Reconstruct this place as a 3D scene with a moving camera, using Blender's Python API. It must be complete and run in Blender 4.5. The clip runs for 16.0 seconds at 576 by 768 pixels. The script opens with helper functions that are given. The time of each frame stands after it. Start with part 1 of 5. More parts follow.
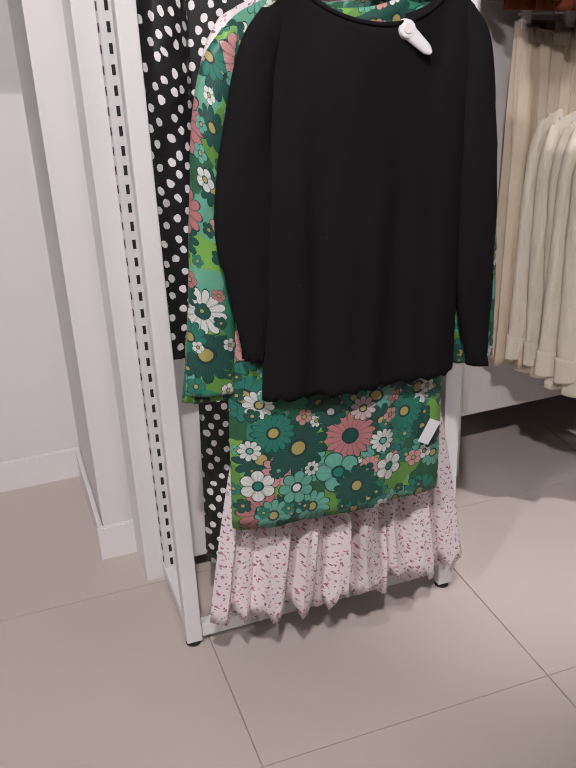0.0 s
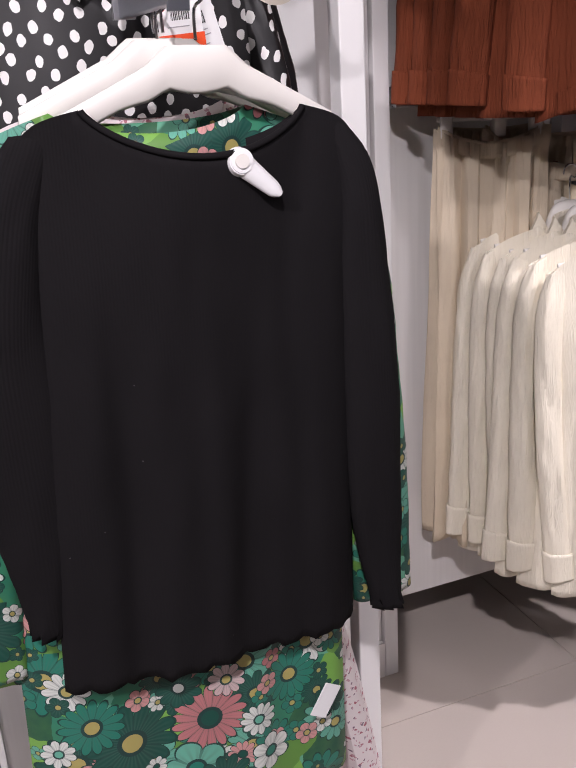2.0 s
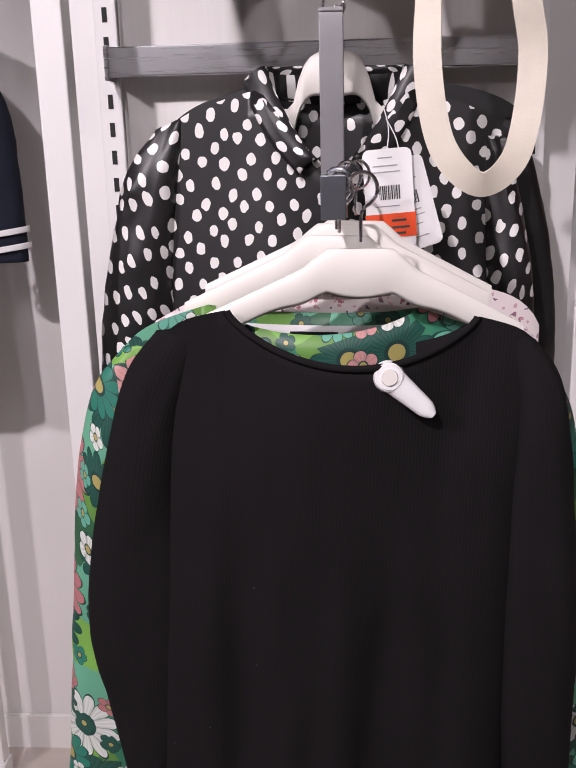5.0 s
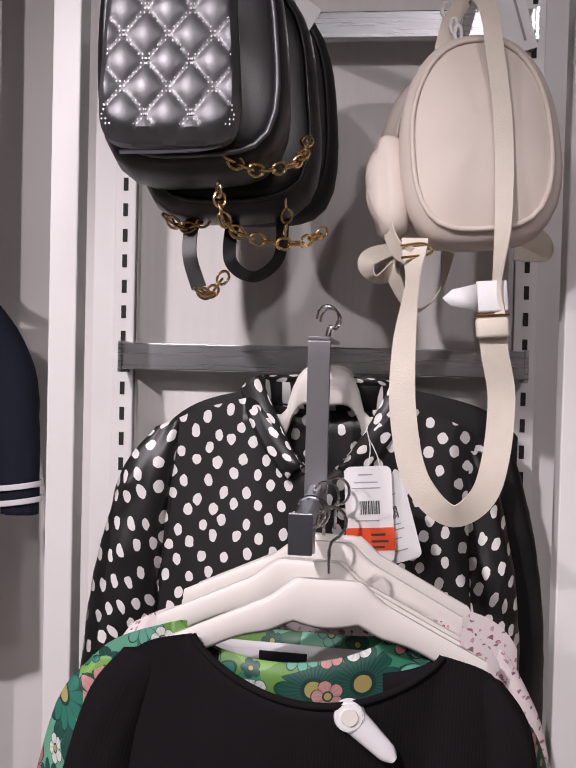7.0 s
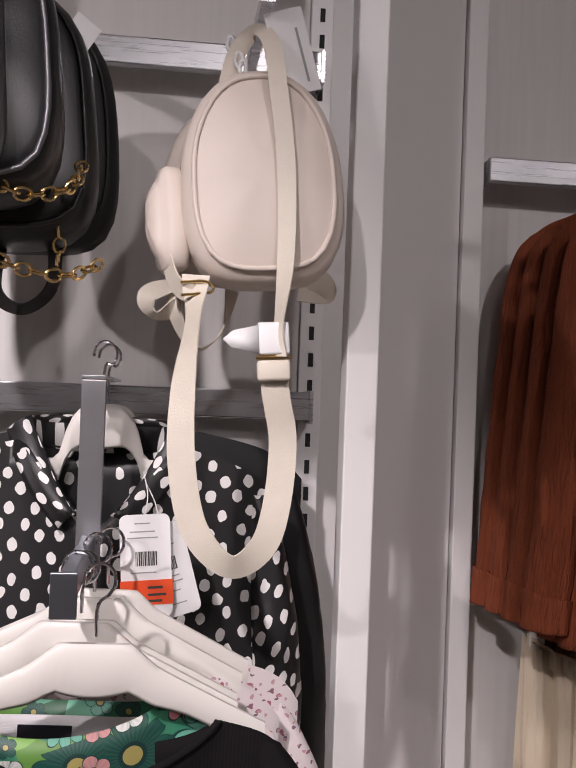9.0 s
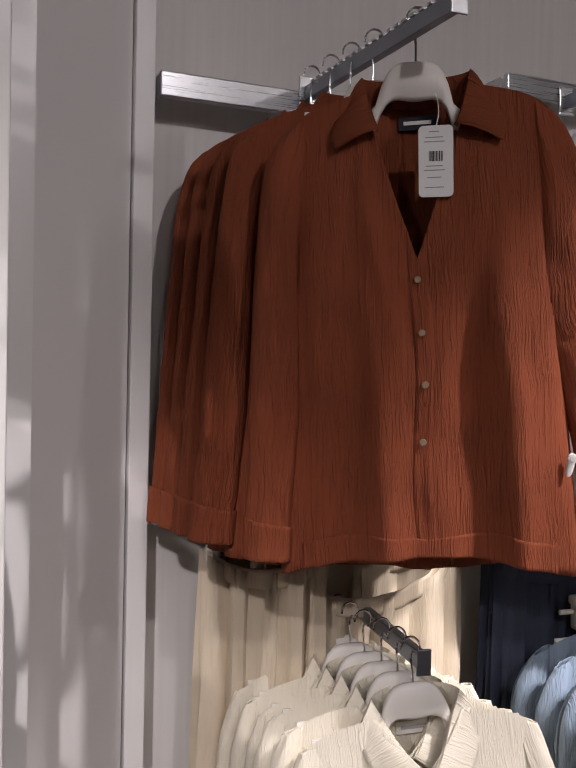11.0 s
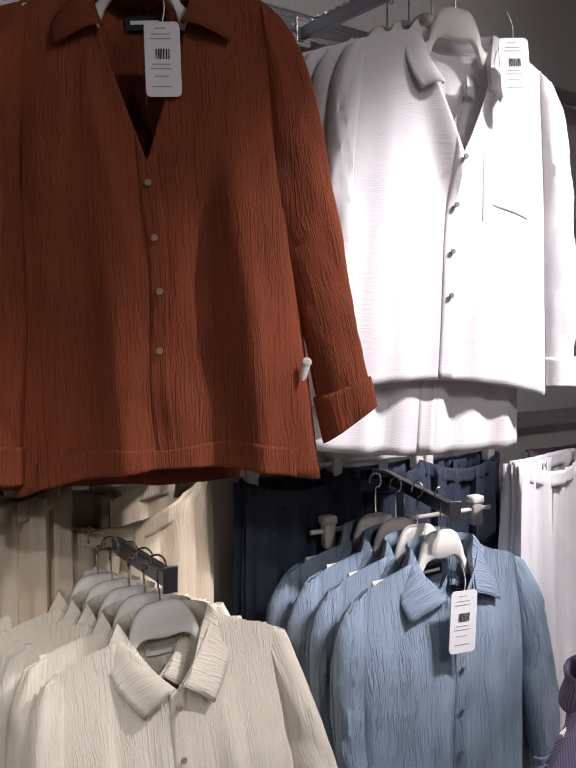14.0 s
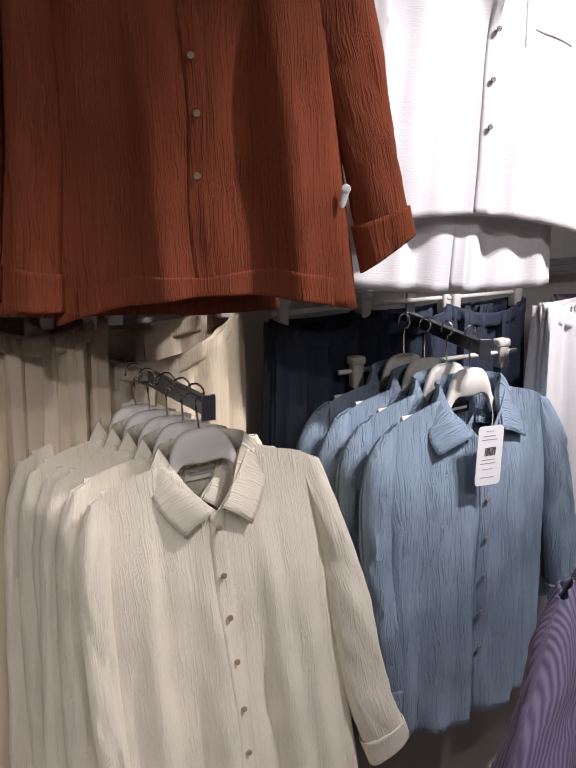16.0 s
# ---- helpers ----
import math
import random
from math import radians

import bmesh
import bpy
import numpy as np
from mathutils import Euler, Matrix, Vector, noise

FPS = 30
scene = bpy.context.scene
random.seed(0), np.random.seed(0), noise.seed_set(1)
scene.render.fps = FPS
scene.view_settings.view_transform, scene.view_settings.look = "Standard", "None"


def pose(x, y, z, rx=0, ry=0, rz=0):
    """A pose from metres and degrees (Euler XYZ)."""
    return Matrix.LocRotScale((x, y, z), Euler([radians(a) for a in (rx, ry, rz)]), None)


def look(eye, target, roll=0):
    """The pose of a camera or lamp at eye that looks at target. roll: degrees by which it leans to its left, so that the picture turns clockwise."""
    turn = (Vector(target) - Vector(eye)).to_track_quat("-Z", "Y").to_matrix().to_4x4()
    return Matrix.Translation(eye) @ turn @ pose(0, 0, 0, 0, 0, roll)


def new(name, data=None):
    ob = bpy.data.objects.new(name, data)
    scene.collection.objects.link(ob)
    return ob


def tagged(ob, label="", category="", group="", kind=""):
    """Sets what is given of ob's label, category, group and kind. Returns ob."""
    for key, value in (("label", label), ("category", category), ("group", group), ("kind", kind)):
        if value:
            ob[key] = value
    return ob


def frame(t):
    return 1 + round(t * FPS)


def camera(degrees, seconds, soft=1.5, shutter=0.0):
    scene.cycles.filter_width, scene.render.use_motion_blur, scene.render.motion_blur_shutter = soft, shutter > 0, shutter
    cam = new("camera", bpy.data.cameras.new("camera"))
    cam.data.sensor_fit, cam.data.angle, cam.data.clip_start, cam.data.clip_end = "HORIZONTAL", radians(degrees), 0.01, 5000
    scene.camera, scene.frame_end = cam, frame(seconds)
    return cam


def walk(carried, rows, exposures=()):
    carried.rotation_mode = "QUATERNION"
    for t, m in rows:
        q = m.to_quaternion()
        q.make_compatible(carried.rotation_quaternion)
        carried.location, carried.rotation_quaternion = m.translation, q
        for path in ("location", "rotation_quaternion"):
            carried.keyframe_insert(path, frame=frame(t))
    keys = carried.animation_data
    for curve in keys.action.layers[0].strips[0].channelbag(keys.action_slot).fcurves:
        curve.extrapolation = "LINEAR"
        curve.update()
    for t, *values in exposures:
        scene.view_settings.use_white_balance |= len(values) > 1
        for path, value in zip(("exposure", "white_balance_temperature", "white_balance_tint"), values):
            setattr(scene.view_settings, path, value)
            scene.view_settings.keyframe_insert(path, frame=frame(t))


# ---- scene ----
cam = camera(36.1, 16.0, soft=1.5)
PATH = [
    (0, (0.301, -0.027, 1.351), (0.88, 1.689, 0.503), -2.6),
    (0.5, (0.413, 0.067, 1.36), (1.1, 1.792, 0.615), -2.2),
    (1, (0.525, 0.123, 1.341), (1.255, 1.852, 0.647), -2.1),
    (1.5, (0.598, 0.267, 1.36), (1.378, 1.97, 0.658), -2.7),
    (2, (0.649, 0.383, 1.354), (1.318, 2.14, 0.673), -3.4),
    (2.5, (0.716, 0.449, 1.358), (1.078, 2.264, 0.6), -4.0),
    (3, (0.841, 0.406, 1.343), (0.907, 2.255, 0.582), -4.3),
    (3.5, (0.898, 0.395, 1.336), (0.833, 2.246, 0.582), -4.5),
    (4, (0.879, 0.456, 1.436), (0.817, 2.301, 0.668), -2.9),
    (4.5, (0.878, 0.48, 1.441), (0.821, 2.374, 0.802), -1.9),
    (5, (0.896, 0.465, 1.47), (0.774, 2.391, 0.945), -1.5),
    (5.2, (0.902, 0.455, 1.482), (0.758, 2.395, 1.016), -1.1),
    (7.3, (0.957, 0.464, 1.586), (0.758, 2.454, 1.578), 1.6),
    (7.5, (0.955, 0.467, 1.589), (0.768, 2.458, 1.608), 1.8),
    (8, (0.951, 0.474, 1.598), (0.872, 2.471, 1.656), 2.2),
    (8.5, (0.966, 0.495, 1.594), (1.075, 2.491, 1.646), 2.1),
    (9, (0.973, 0.51, 1.591), (1.226, 2.494, 1.621), 2.1),
    (9.5, (0.99, 0.514, 1.586), (1.402, 2.471, 1.589), 1.8),
    (10, (1.03, 0.501, 1.573), (1.587, 2.422, 1.535), 1.2),
    (10.2, (1.058, 0.498, 1.571), (1.653, 2.407, 1.515), 1.1),
    (12.3, (1.133, 0.508, 1.479), (2.246, 2.17, 1.453), 0.6),
    (12.5, (1.15, 0.498, 1.472), (2.291, 2.141, 1.447), 0.1),
    (13, (1.157, 0.491, 1.47), (2.359, 2.089, 1.431), -0.2),
    (13.5, (1.156, 0.496, 1.467), (2.382, 2.076, 1.402), -0.1),
    (14, (1.157, 0.499, 1.459), (2.385, 2.073, 1.343), 0.2),
    (14.5, (1.15, 0.507, 1.449), (2.363, 2.087, 1.271), 0.3),
    (15, (1.144, 0.512, 1.436), (2.347, 2.089, 1.177), 0.3),
    (15.5, (1.134, 0.51, 1.421), (2.328, 2.08, 1.087), 0.3),
    (16, (1.123, 0.511, 1.412), (2.306, 2.068, 0.994), 0.3),
]
walk(cam, [(t, look(eye, target, roll)) for t, eye, target, roll in PATH],
     exposures=[(0, -0.14, 6500, 12), (0.5, -0.3, 6500, 11), (1.5, -0.08, 6400, 15), (2.5, 0.08, 6400, 16), (3.5, -0.08, 6500, 16), (5.0, -0.12, 6500, 18), (7.5, -0.35, 6600, 17),
                (9.0, -0.25, 6700, 16), (10.2, 0.05, 6700, 14), (12.3, -0.6, 6500, 11), (14.0, -0.5, 6500, 11), (16, -0.52, 6500, 10)])

# ---- light ----
world = bpy.data.worlds.new("world")
scene.world = world
world.use_nodes = True
world.node_tree.nodes["Background"].inputs[0].default_value = (0.9, 0.93, 1.0, 1)
world.node_tree.nodes["Background"].inputs[1].default_value = 0.02
CEIL = 3.1


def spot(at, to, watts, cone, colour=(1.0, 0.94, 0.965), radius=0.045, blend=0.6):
    lamp = bpy.data.lights.new("key_or_fill_spot", "SPOT")
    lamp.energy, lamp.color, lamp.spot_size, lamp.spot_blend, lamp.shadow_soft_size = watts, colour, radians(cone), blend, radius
    ob = new("key_or_fill_spot", lamp)
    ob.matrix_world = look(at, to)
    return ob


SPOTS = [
    # at, to, watts, cone; keys follow shadows and hot spots, fills are added
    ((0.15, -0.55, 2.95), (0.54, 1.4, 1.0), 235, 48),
    # fill added to brighten the upper second bay
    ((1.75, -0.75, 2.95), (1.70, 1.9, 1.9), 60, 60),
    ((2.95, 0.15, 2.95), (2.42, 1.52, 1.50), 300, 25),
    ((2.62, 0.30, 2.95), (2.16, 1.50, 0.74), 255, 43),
    # fill added to brighten the wall and floor at the left
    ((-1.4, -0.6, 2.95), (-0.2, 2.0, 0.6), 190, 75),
    # two wide fills added to lift the room's ambient light
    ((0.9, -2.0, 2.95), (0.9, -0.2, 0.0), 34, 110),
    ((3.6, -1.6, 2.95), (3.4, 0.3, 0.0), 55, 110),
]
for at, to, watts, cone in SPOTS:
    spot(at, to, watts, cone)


# ---- materials ----
def mat(name):
    m = bpy.data.materials.new(name)
    m.use_nodes = True
    return m, m.node_tree.nodes, m.node_tree.links, m.node_tree.nodes["Principled BSDF"]


def nd(nodes, kind, **kw):
    n = nodes.new(kind)
    for k, v in kw.items():
        n.inputs[k].default_value = v
    return n


def coords(nodes, links, scale=(1, 1, 1), kind="Object"):
    tc = nodes.new("ShaderNodeTexCoord")
    mp = nodes.new("ShaderNodeMapping")
    mp.inputs["Scale"].default_value = scale
    links.new(tc.outputs[kind], mp.inputs["Vector"])
    return mp.outputs["Vector"]


def mixc(nodes, links, fac, a, b, blend="MIX"):
    n = nodes.new("ShaderNodeMix")
    n.data_type, n.blend_type = "RGBA", blend
    for sock, v in ((n.inputs[0], fac), (n.inputs[6], a), (n.inputs[7], b)):
        if isinstance(v, bpy.types.NodeSocket):
            links.new(v, sock)
        elif isinstance(v, (int, float)):
            sock.default_value = v
        else:
            sock.default_value = (*v, 1)
    return n.outputs[2]


def mth(nodes, links, op, a, b=None, c=None, clamp=False):
    n = nodes.new("ShaderNodeMath")
    n.operation, n.use_clamp = op, clamp
    for i, v in enumerate((a, b, c)):
        if v is None:
            continue
        if isinstance(v, bpy.types.NodeSocket):
            links.new(v, n.inputs[i])
        else:
            n.inputs[i].default_value = v
    return n.outputs[0]


def bump(nodes, links, bsdf, height, strength, dist):
    b = nodes.new("ShaderNodeBump")
    b.inputs["Strength"].default_value, b.inputs["Distance"].default_value = strength, dist
    links.new(height, b.inputs["Height"])
    links.new(b.outputs[0], bsdf.inputs["Normal"])
    return b


def plain(name, colour, rough=0.5, metal=0.0, vary=0.08, scale=6.0, relief=0.0, fine=300.0):
    """Painted or plastic surface with faint stains and a fine grain."""
    m, n, l, b = mat(name)
    v = coords(n, l)
    big = nd(n, "ShaderNodeTexNoise", Scale=scale, Detail=5.0)
    l.new(v, big.inputs["Vector"])
    dark = tuple(c * (1 - 2 * vary) for c in colour)
    light = tuple(min(1, c * (1 + vary)) for c in colour)
    l.new(mixc(n, l, big.outputs["Fac"], dark, light), b.inputs["Base Color"])
    small = nd(n, "ShaderNodeTexNoise", Scale=fine, Detail=3.0)
    l.new(v, small.inputs["Vector"])
    l.new(mth(n, l, "MULTIPLY_ADD", big.outputs["Fac"], 0.2, rough - 0.1, clamp=True), b.inputs["Roughness"])
    b.inputs["Metallic"].default_value = metal
    if relief:
        bump(n, l, b, small.outputs["Fac"], relief, 0.002)
    return m


def gauze(name, colour, crinkle=0.7, rough=0.85, across=False, through_light=0.0, scale=1.0):
    """Crinkled double-gauze cotton: long wavering vertical ridges with a fine weave."""
    m, n, l, b = mat(name)
    v = coords(n, l, (1, 1, 1), "UV")
    w = nd(n, "ShaderNodeTexNoise", Scale=24.0, Detail=3.0)
    l.new(v, w.inputs["Vector"])
    warp = n.new("ShaderNodeVectorMath")
    warp.operation = "MULTIPLY_ADD"
    l.new(w.outputs["Color"], warp.inputs[0])
    warp.inputs[1].default_value = (0.0075, 0.012, 0)
    l.new(v, warp.inputs[2])
    mp = n.new("ShaderNodeMapping")
    mp.inputs["Scale"].default_value = ((15, 230, 1) if across else (230, 15, 1))
    l.new(warp.outputs[0], mp.inputs["Vector"])
    ridge = nd(n, "ShaderNodeTexNoise", Scale=scale, Detail=3.0, Roughness=0.55)
    l.new(mp.outputs[0], ridge.inputs["Vector"])
    patch = nd(n, "ShaderNodeTexNoise", Scale=8.0, Detail=2.0)
    l.new(v, patch.inputs["Vector"])
    # a soft swell with sharp narrow creases, stronger in some patches
    crease = mth(n, l, "MINIMUM", mth(n, l, "MULTIPLY", mth(n, l, "ABSOLUTE", mth(n, l, "SUBTRACT", ridge.outputs["Fac"], 0.5)), 9.0), 1.0)
    sharp = mth(n, l, "MULTIPLY", crease, mth(n, l, "MULTIPLY_ADD", patch.outputs["Fac"], 1.6, -0.35))
    weave = nd(n, "ShaderNodeTexNoise", Scale=700.0, Detail=2.0)
    l.new(v, weave.inputs["Vector"])
    blot = nd(n, "ShaderNodeTexNoise", Scale=14.0, Detail=4.0)
    l.new(v, blot.inputs["Vector"])
    c1 = mixc(n, l, blot.outputs["Fac"], tuple(c * 0.86 for c in colour), tuple(min(1, c * 1.08) for c in colour))
    c2 = mixc(n, l, mth(n, l, "MULTIPLY", weave.outputs["Fac"], 0.35), c1, tuple(c * 0.75 for c in colour))
    l.new(c2, b.inputs["Base Color"])
    b.inputs["Roughness"].default_value = rough
    b.inputs["Specular IOR Level"].default_value = 0.25
    h = mth(n, l, "MULTIPLY_ADD", weave.outputs["Fac"], 0.06, mth(n, l, "MULTIPLY_ADD", sharp, 0.40, mth(n, l, "MULTIPLY", ridge.outputs["Fac"], 0.6)))
    bump(n, l, b, h, crinkle, 0.0068)
    return m


def knit(name, colour):
    """Fine vertical rib knit."""
    m, n, l, b = mat(name)
    v = coords(n, l, (1, 1, 1), "UV")
    wv = n.new("ShaderNodeTexWave")
    wv.bands_direction = "X"
    for k, val in (("Scale", 95.0), ("Distortion", 0.8), ("Detail", 1.0)):
        wv.inputs[k].default_value = val
    l.new(v, wv.inputs["Vector"])
    big = nd(n, "ShaderNodeTexNoise", Scale=11.0, Detail=4.0)
    l.new(v, big.inputs["Vector"])
    lint = nd(n, "ShaderNodeTexVoronoi", Scale=24.0)
    l.new(v, lint.inputs["Vector"])
    c = mixc(n, l, big.outputs["Fac"], tuple(x * 0.8 for x in colour), tuple(x * 1.2 for x in colour))
    fleck = mth(n, l, "LESS_THAN", lint.outputs["Distance"], 0.018)
    c = mixc(n, l, mth(n, l, "MULTIPLY", fleck, 0.25), c, (0.45, 0.45, 0.45))
    l.new(c, b.inputs["Base Color"])
    b.inputs["Roughness"].default_value = 0.85
    b.inputs["Specular IOR Level"].default_value = 0.12
    bump(n, l, b, wv.outputs["Fac"], 0.11, 0.002)
    return m


def flower_group():
    """Node group: one printed flower of given centre, radius and petals over an incoming colour."""
    g = bpy.data.node_groups.new("printed_flower", "ShaderNodeTree")
    for nm, kind in (("Vector", "NodeSocketVector"), ("Centre", "NodeSocketVector"), ("Radius", "NodeSocketFloat"), ("Petals", "NodeSocketFloat"),
                     ("Under", "NodeSocketColor"), ("Petal", "NodeSocketColor"), ("Eye", "NodeSocketColor")):
        g.interface.new_socket(nm, in_out="INPUT", socket_type=kind)
    g.interface.new_socket("Color", in_out="OUTPUT", socket_type="NodeSocketColor")
    n, l = g.nodes, g.links
    gi, go = n.new("NodeGroupInput"), n.new("NodeGroupOutput")
    sub = n.new("ShaderNodeVectorMath")
    sub.operation = "SUBTRACT"
    l.new(gi.outputs["Vector"], sub.inputs[0])
    l.new(gi.outputs["Centre"], sub.inputs[1])
    sp = n.new("ShaderNodeSeparateXYZ")
    l.new(sub.outputs[0], sp.inputs[0])
    x, y = sp.outputs[0], sp.outputs[1]
    r = mth(n, l, "SQRT", mth(n, l, "ADD", mth(n, l, "MULTIPLY", x, x), mth(n, l, "MULTIPLY", y, y)))
    rr = mth(n, l, "DIVIDE", r, gi.outputs["Radius"])
    ang = mth(n, l, "ARCTAN2", y, x)
    lobe = mth(n, l, "ABSOLUTE", mth(n, l, "SINE", mth(n, l, "MULTIPLY", ang, mth(n, l, "MULTIPLY", gi.outputs["Petals"], 0.5))))
    edge = mth(n, l, "MULTIPLY_ADD", mth(n, l, "POWER", lobe, 0.6), 0.34, 0.66)
    inside = mth(n, l, "LESS_THAN", rr, edge)
    rim = mth(n, l, "LESS_THAN", rr, mth(n, l, "SUBTRACT", edge, 0.06))
    vein = mth(n, l, "LESS_THAN", lobe, 0.22)
    eye = mth(n, l, "LESS_THAN", rr, 0.22)
    ring = mth(n, l, "LESS_THAN", rr, 0.32)
    shade = mixc(n, l, mth(n, l, "MULTIPLY", vein, 0.55), gi.outputs["Petal"], (0.02, 0.06, 0.05))
    # fine radial strokes on the petals
    stroke = mth(n, l, "POWER", mth(n, l, "ABSOLUTE", mth(n, l, "SINE", mth(n, l, "MULTIPLY", ang, mth(n, l, "MULTIPLY", gi.outputs["Petals"], 1.5)))), 3.0)
    shade = mixc(n, l, mth(n, l, "MULTIPLY", mth(n, l, "MULTIPLY", stroke, mth(n, l, "SUBTRACT", 1.05, rr)), 0.55, clamp=True), shade, (0.10, 0.16, 0.13))
    c = mixc(n, l, inside, gi.outputs["Under"], (0.01, 0.05, 0.04))
    c = mixc(n, l, rim, c, shade)
    c = mixc(n, l, ring, c, (0.015, 0.05, 0.045))
    c = mixc(n, l, eye, c, gi.outputs["Eye"])
    l.new(c, go.inputs[0])
    return g


FLOWER = flower_group()
DKGREEN, TEAL, AQUA, LEAF, PINK, ROSE, WHITE, YEL = ((0.006, 0.075, 0.055), (0.015, 0.20, 0.14), (0.13, 0.42, 0.31), (0.12, 0.28, 0.055), (0.50, 0.18, 0.19), (0.62, 0.30, 0.29), (0.70, 0.72, 0.68), (0.42, 0.36, 0.12))
# the flowers of the print near the hem: across, down from the neck, radius, petals, petal colour, eye colour
HEM_FLOWERS = [
    (-0.012, -0.742, 0.052, 18, PINK, DKGREEN), (-0.112, -0.750, 0.060, 13, DKGREEN, YEL), (0.052, -0.762, 0.026, 11, WHITE, AQUA),
    (-0.158, -0.712, 0.042, 15, TEAL, YEL), (0.100, -0.716, 0.040, 15, TEAL, YEL), (0.028, -0.812, 0.022, 12, ROSE, DKGREEN),
    (0.068, -0.822, 0.030, 6, WHITE, TEAL), (-0.188, -0.818, 0.034, 6, WHITE, TEAL), (-0.116, -0.832, 0.036, 7, AQUA, WHITE),
    (-0.034, -0.815, 0.044, 5, AQUA, TEAL), (0.160, -0.778, 0.028, 9, DKGREEN, WHITE), (-0.100, -0.690, 0.017, 5, ROSE, YEL),
    (0.066, -0.712, 0.016, 5, ROSE, YEL), (-0.075, -0.704, 0.014, 7, WHITE, YEL), (-0.048, -0.690, 0.030, 9, DKGREEN, WHITE),
    (0.012, -0.690, 0.026, 10, (0.6, 0.45, 0.45), YEL), (0.002, -0.850, 0.045, 13, DKGREEN, YEL), (0.124, -0.820, 0.018, 5, ROSE, YEL),
    (-0.150, -0.790, 0.018, 9, DKGREEN, AQUA), (-0.085, -0.800, 0.016, 8, WHITE, DKGREEN), (-0.200, -0.745, 0.022, 9, WHITE, AQUA),
]


def floral(name):
    """Bright green print crowded with large and small flowers."""
    m, n, l, b = mat(name)
    v = coords(n, l, (1, 1, 1), "UV")
    w = nd(n, "ShaderNodeTexNoise", Scale=26.0, Detail=2.0)
    l.new(v, w.inputs["Vector"])
    warp = n.new("ShaderNodeVectorMath")
    warp.operation = "MULTIPLY_ADD"
    l.new(w.outputs["Color"], warp.inputs[0])
    warp.inputs[1].default_value = (0.012, 0.012, 0)
    l.new(v, warp.inputs[2])
    leaf = nd(n, "ShaderNodeTexVoronoi", Scale=21.0)
    l.new(warp.outputs[0], leaf.inputs["Vector"])
    ramp = n.new("ShaderNodeValToRGB")
    ramp.color_ramp.interpolation = "CONSTANT"
    e = ramp.color_ramp.elements
    e[0].color = (*LEAF, 1)
    e[1].position, e[1].color = 0.3, (*TEAL, 1)
    for p, c in ((0.5, AQUA), (0.65, (0.2, 0.44, 0.08)), (0.8, DKGREEN)):
        e.new(p).color = (*c, 1)
    sep = n.new("ShaderNodeSeparateColor")
    l.new(leaf.outputs["Color"], sep.inputs[0])
    l.new(sep.outputs[0], ramp.inputs[0])
    c = ramp.outputs[0]
    fine = nd(n, "ShaderNodeTexNoise", Scale=60.0, Detail=4.0)
    l.new(v, fine.inputs["Vector"])
    c = mixc(n, l, mth(n, l, "MULTIPLY", fine.outputs["Fac"], 0.4), c, LEAF)
    # scattered flowers of three sizes
    for scale, rad, pet, seedshift in ((8.5, 0.052, 13.0, 0.0), (12.0, 0.036, 11.0, 3.1), (21.0, 0.016, 5.0, 7.7)):
        off = n.new("ShaderNodeVectorMath")
        off.inputs[1].default_value = (seedshift, seedshift, 0)
        l.new(v, off.inputs[0])
        vo = n.new("ShaderNodeTexVoronoi")
        vo.voronoi_dimensions = "2D"
        vo.inputs["Scale"].default_value, vo.inputs["Randomness"].default_value = scale, 0.75
        l.new(off.outputs[0], vo.inputs["Vector"])
        sc = n.new("ShaderNodeSeparateColor")
        l.new(vo.outputs["Color"], sc.inputs[0])
        rp = n.new("ShaderNodeValToRGB")
        rp.color_ramp.interpolation = "CONSTANT"
        e = rp.color_ramp.elements
        e[0].color = (*DKGREEN, 1)
        e[1].position, e[1].color = 0.28, (*WHITE, 1)
        for p, cc in ((0.40, TEAL), (0.58, AQUA), (0.74, DKGREEN), (0.86, PINK), (0.94, ROSE)):
            e.new(p).color = (*cc, 1)
        l.new(sc.outputs[0], rp.inputs[0])
        f = n.new("ShaderNodeGroup")
        f.node_tree = FLOWER
        l.new(off.outputs[0], f.inputs["Vector"])
        l.new(vo.outputs["Position"], f.inputs["Centre"])
        l.new(mth(n, l, "MULTIPLY_ADD", sc.outputs[1], rad * 0.5, rad * 0.6), f.inputs["Radius"])
        f.inputs["Petals"].default_value = pet
        f.inputs["Eye"].default_value = (*YEL, 1)
        l.new(rp.outputs[0], f.inputs["Petal"])
        l.new(c, f.inputs["Under"])
        c = f.outputs[0]
    for cx, cy, rad, pet, pc, ec in HEM_FLOWERS:
        f = n.new("ShaderNodeGroup")
        f.node_tree = FLOWER
        l.new(v, f.inputs["Vector"])
        f.inputs["Centre"].default_value = (cx + 0.022, cy, 0)
        f.inputs["Radius"].default_value, f.inputs["Petals"].default_value = rad, pet
        f.inputs["Petal"].default_value, f.inputs["Eye"].default_value = (*pc, 1), (*ec, 1)
        l.new(c, f.inputs["Under"])
        c = f.outputs[0]
    l.new(c, b.inputs["Base Color"])
    b.inputs["Roughness"].default_value = 0.48
    bump(n, l, b, fine.outputs["Fac"], 0.15, 0.002)
    return m


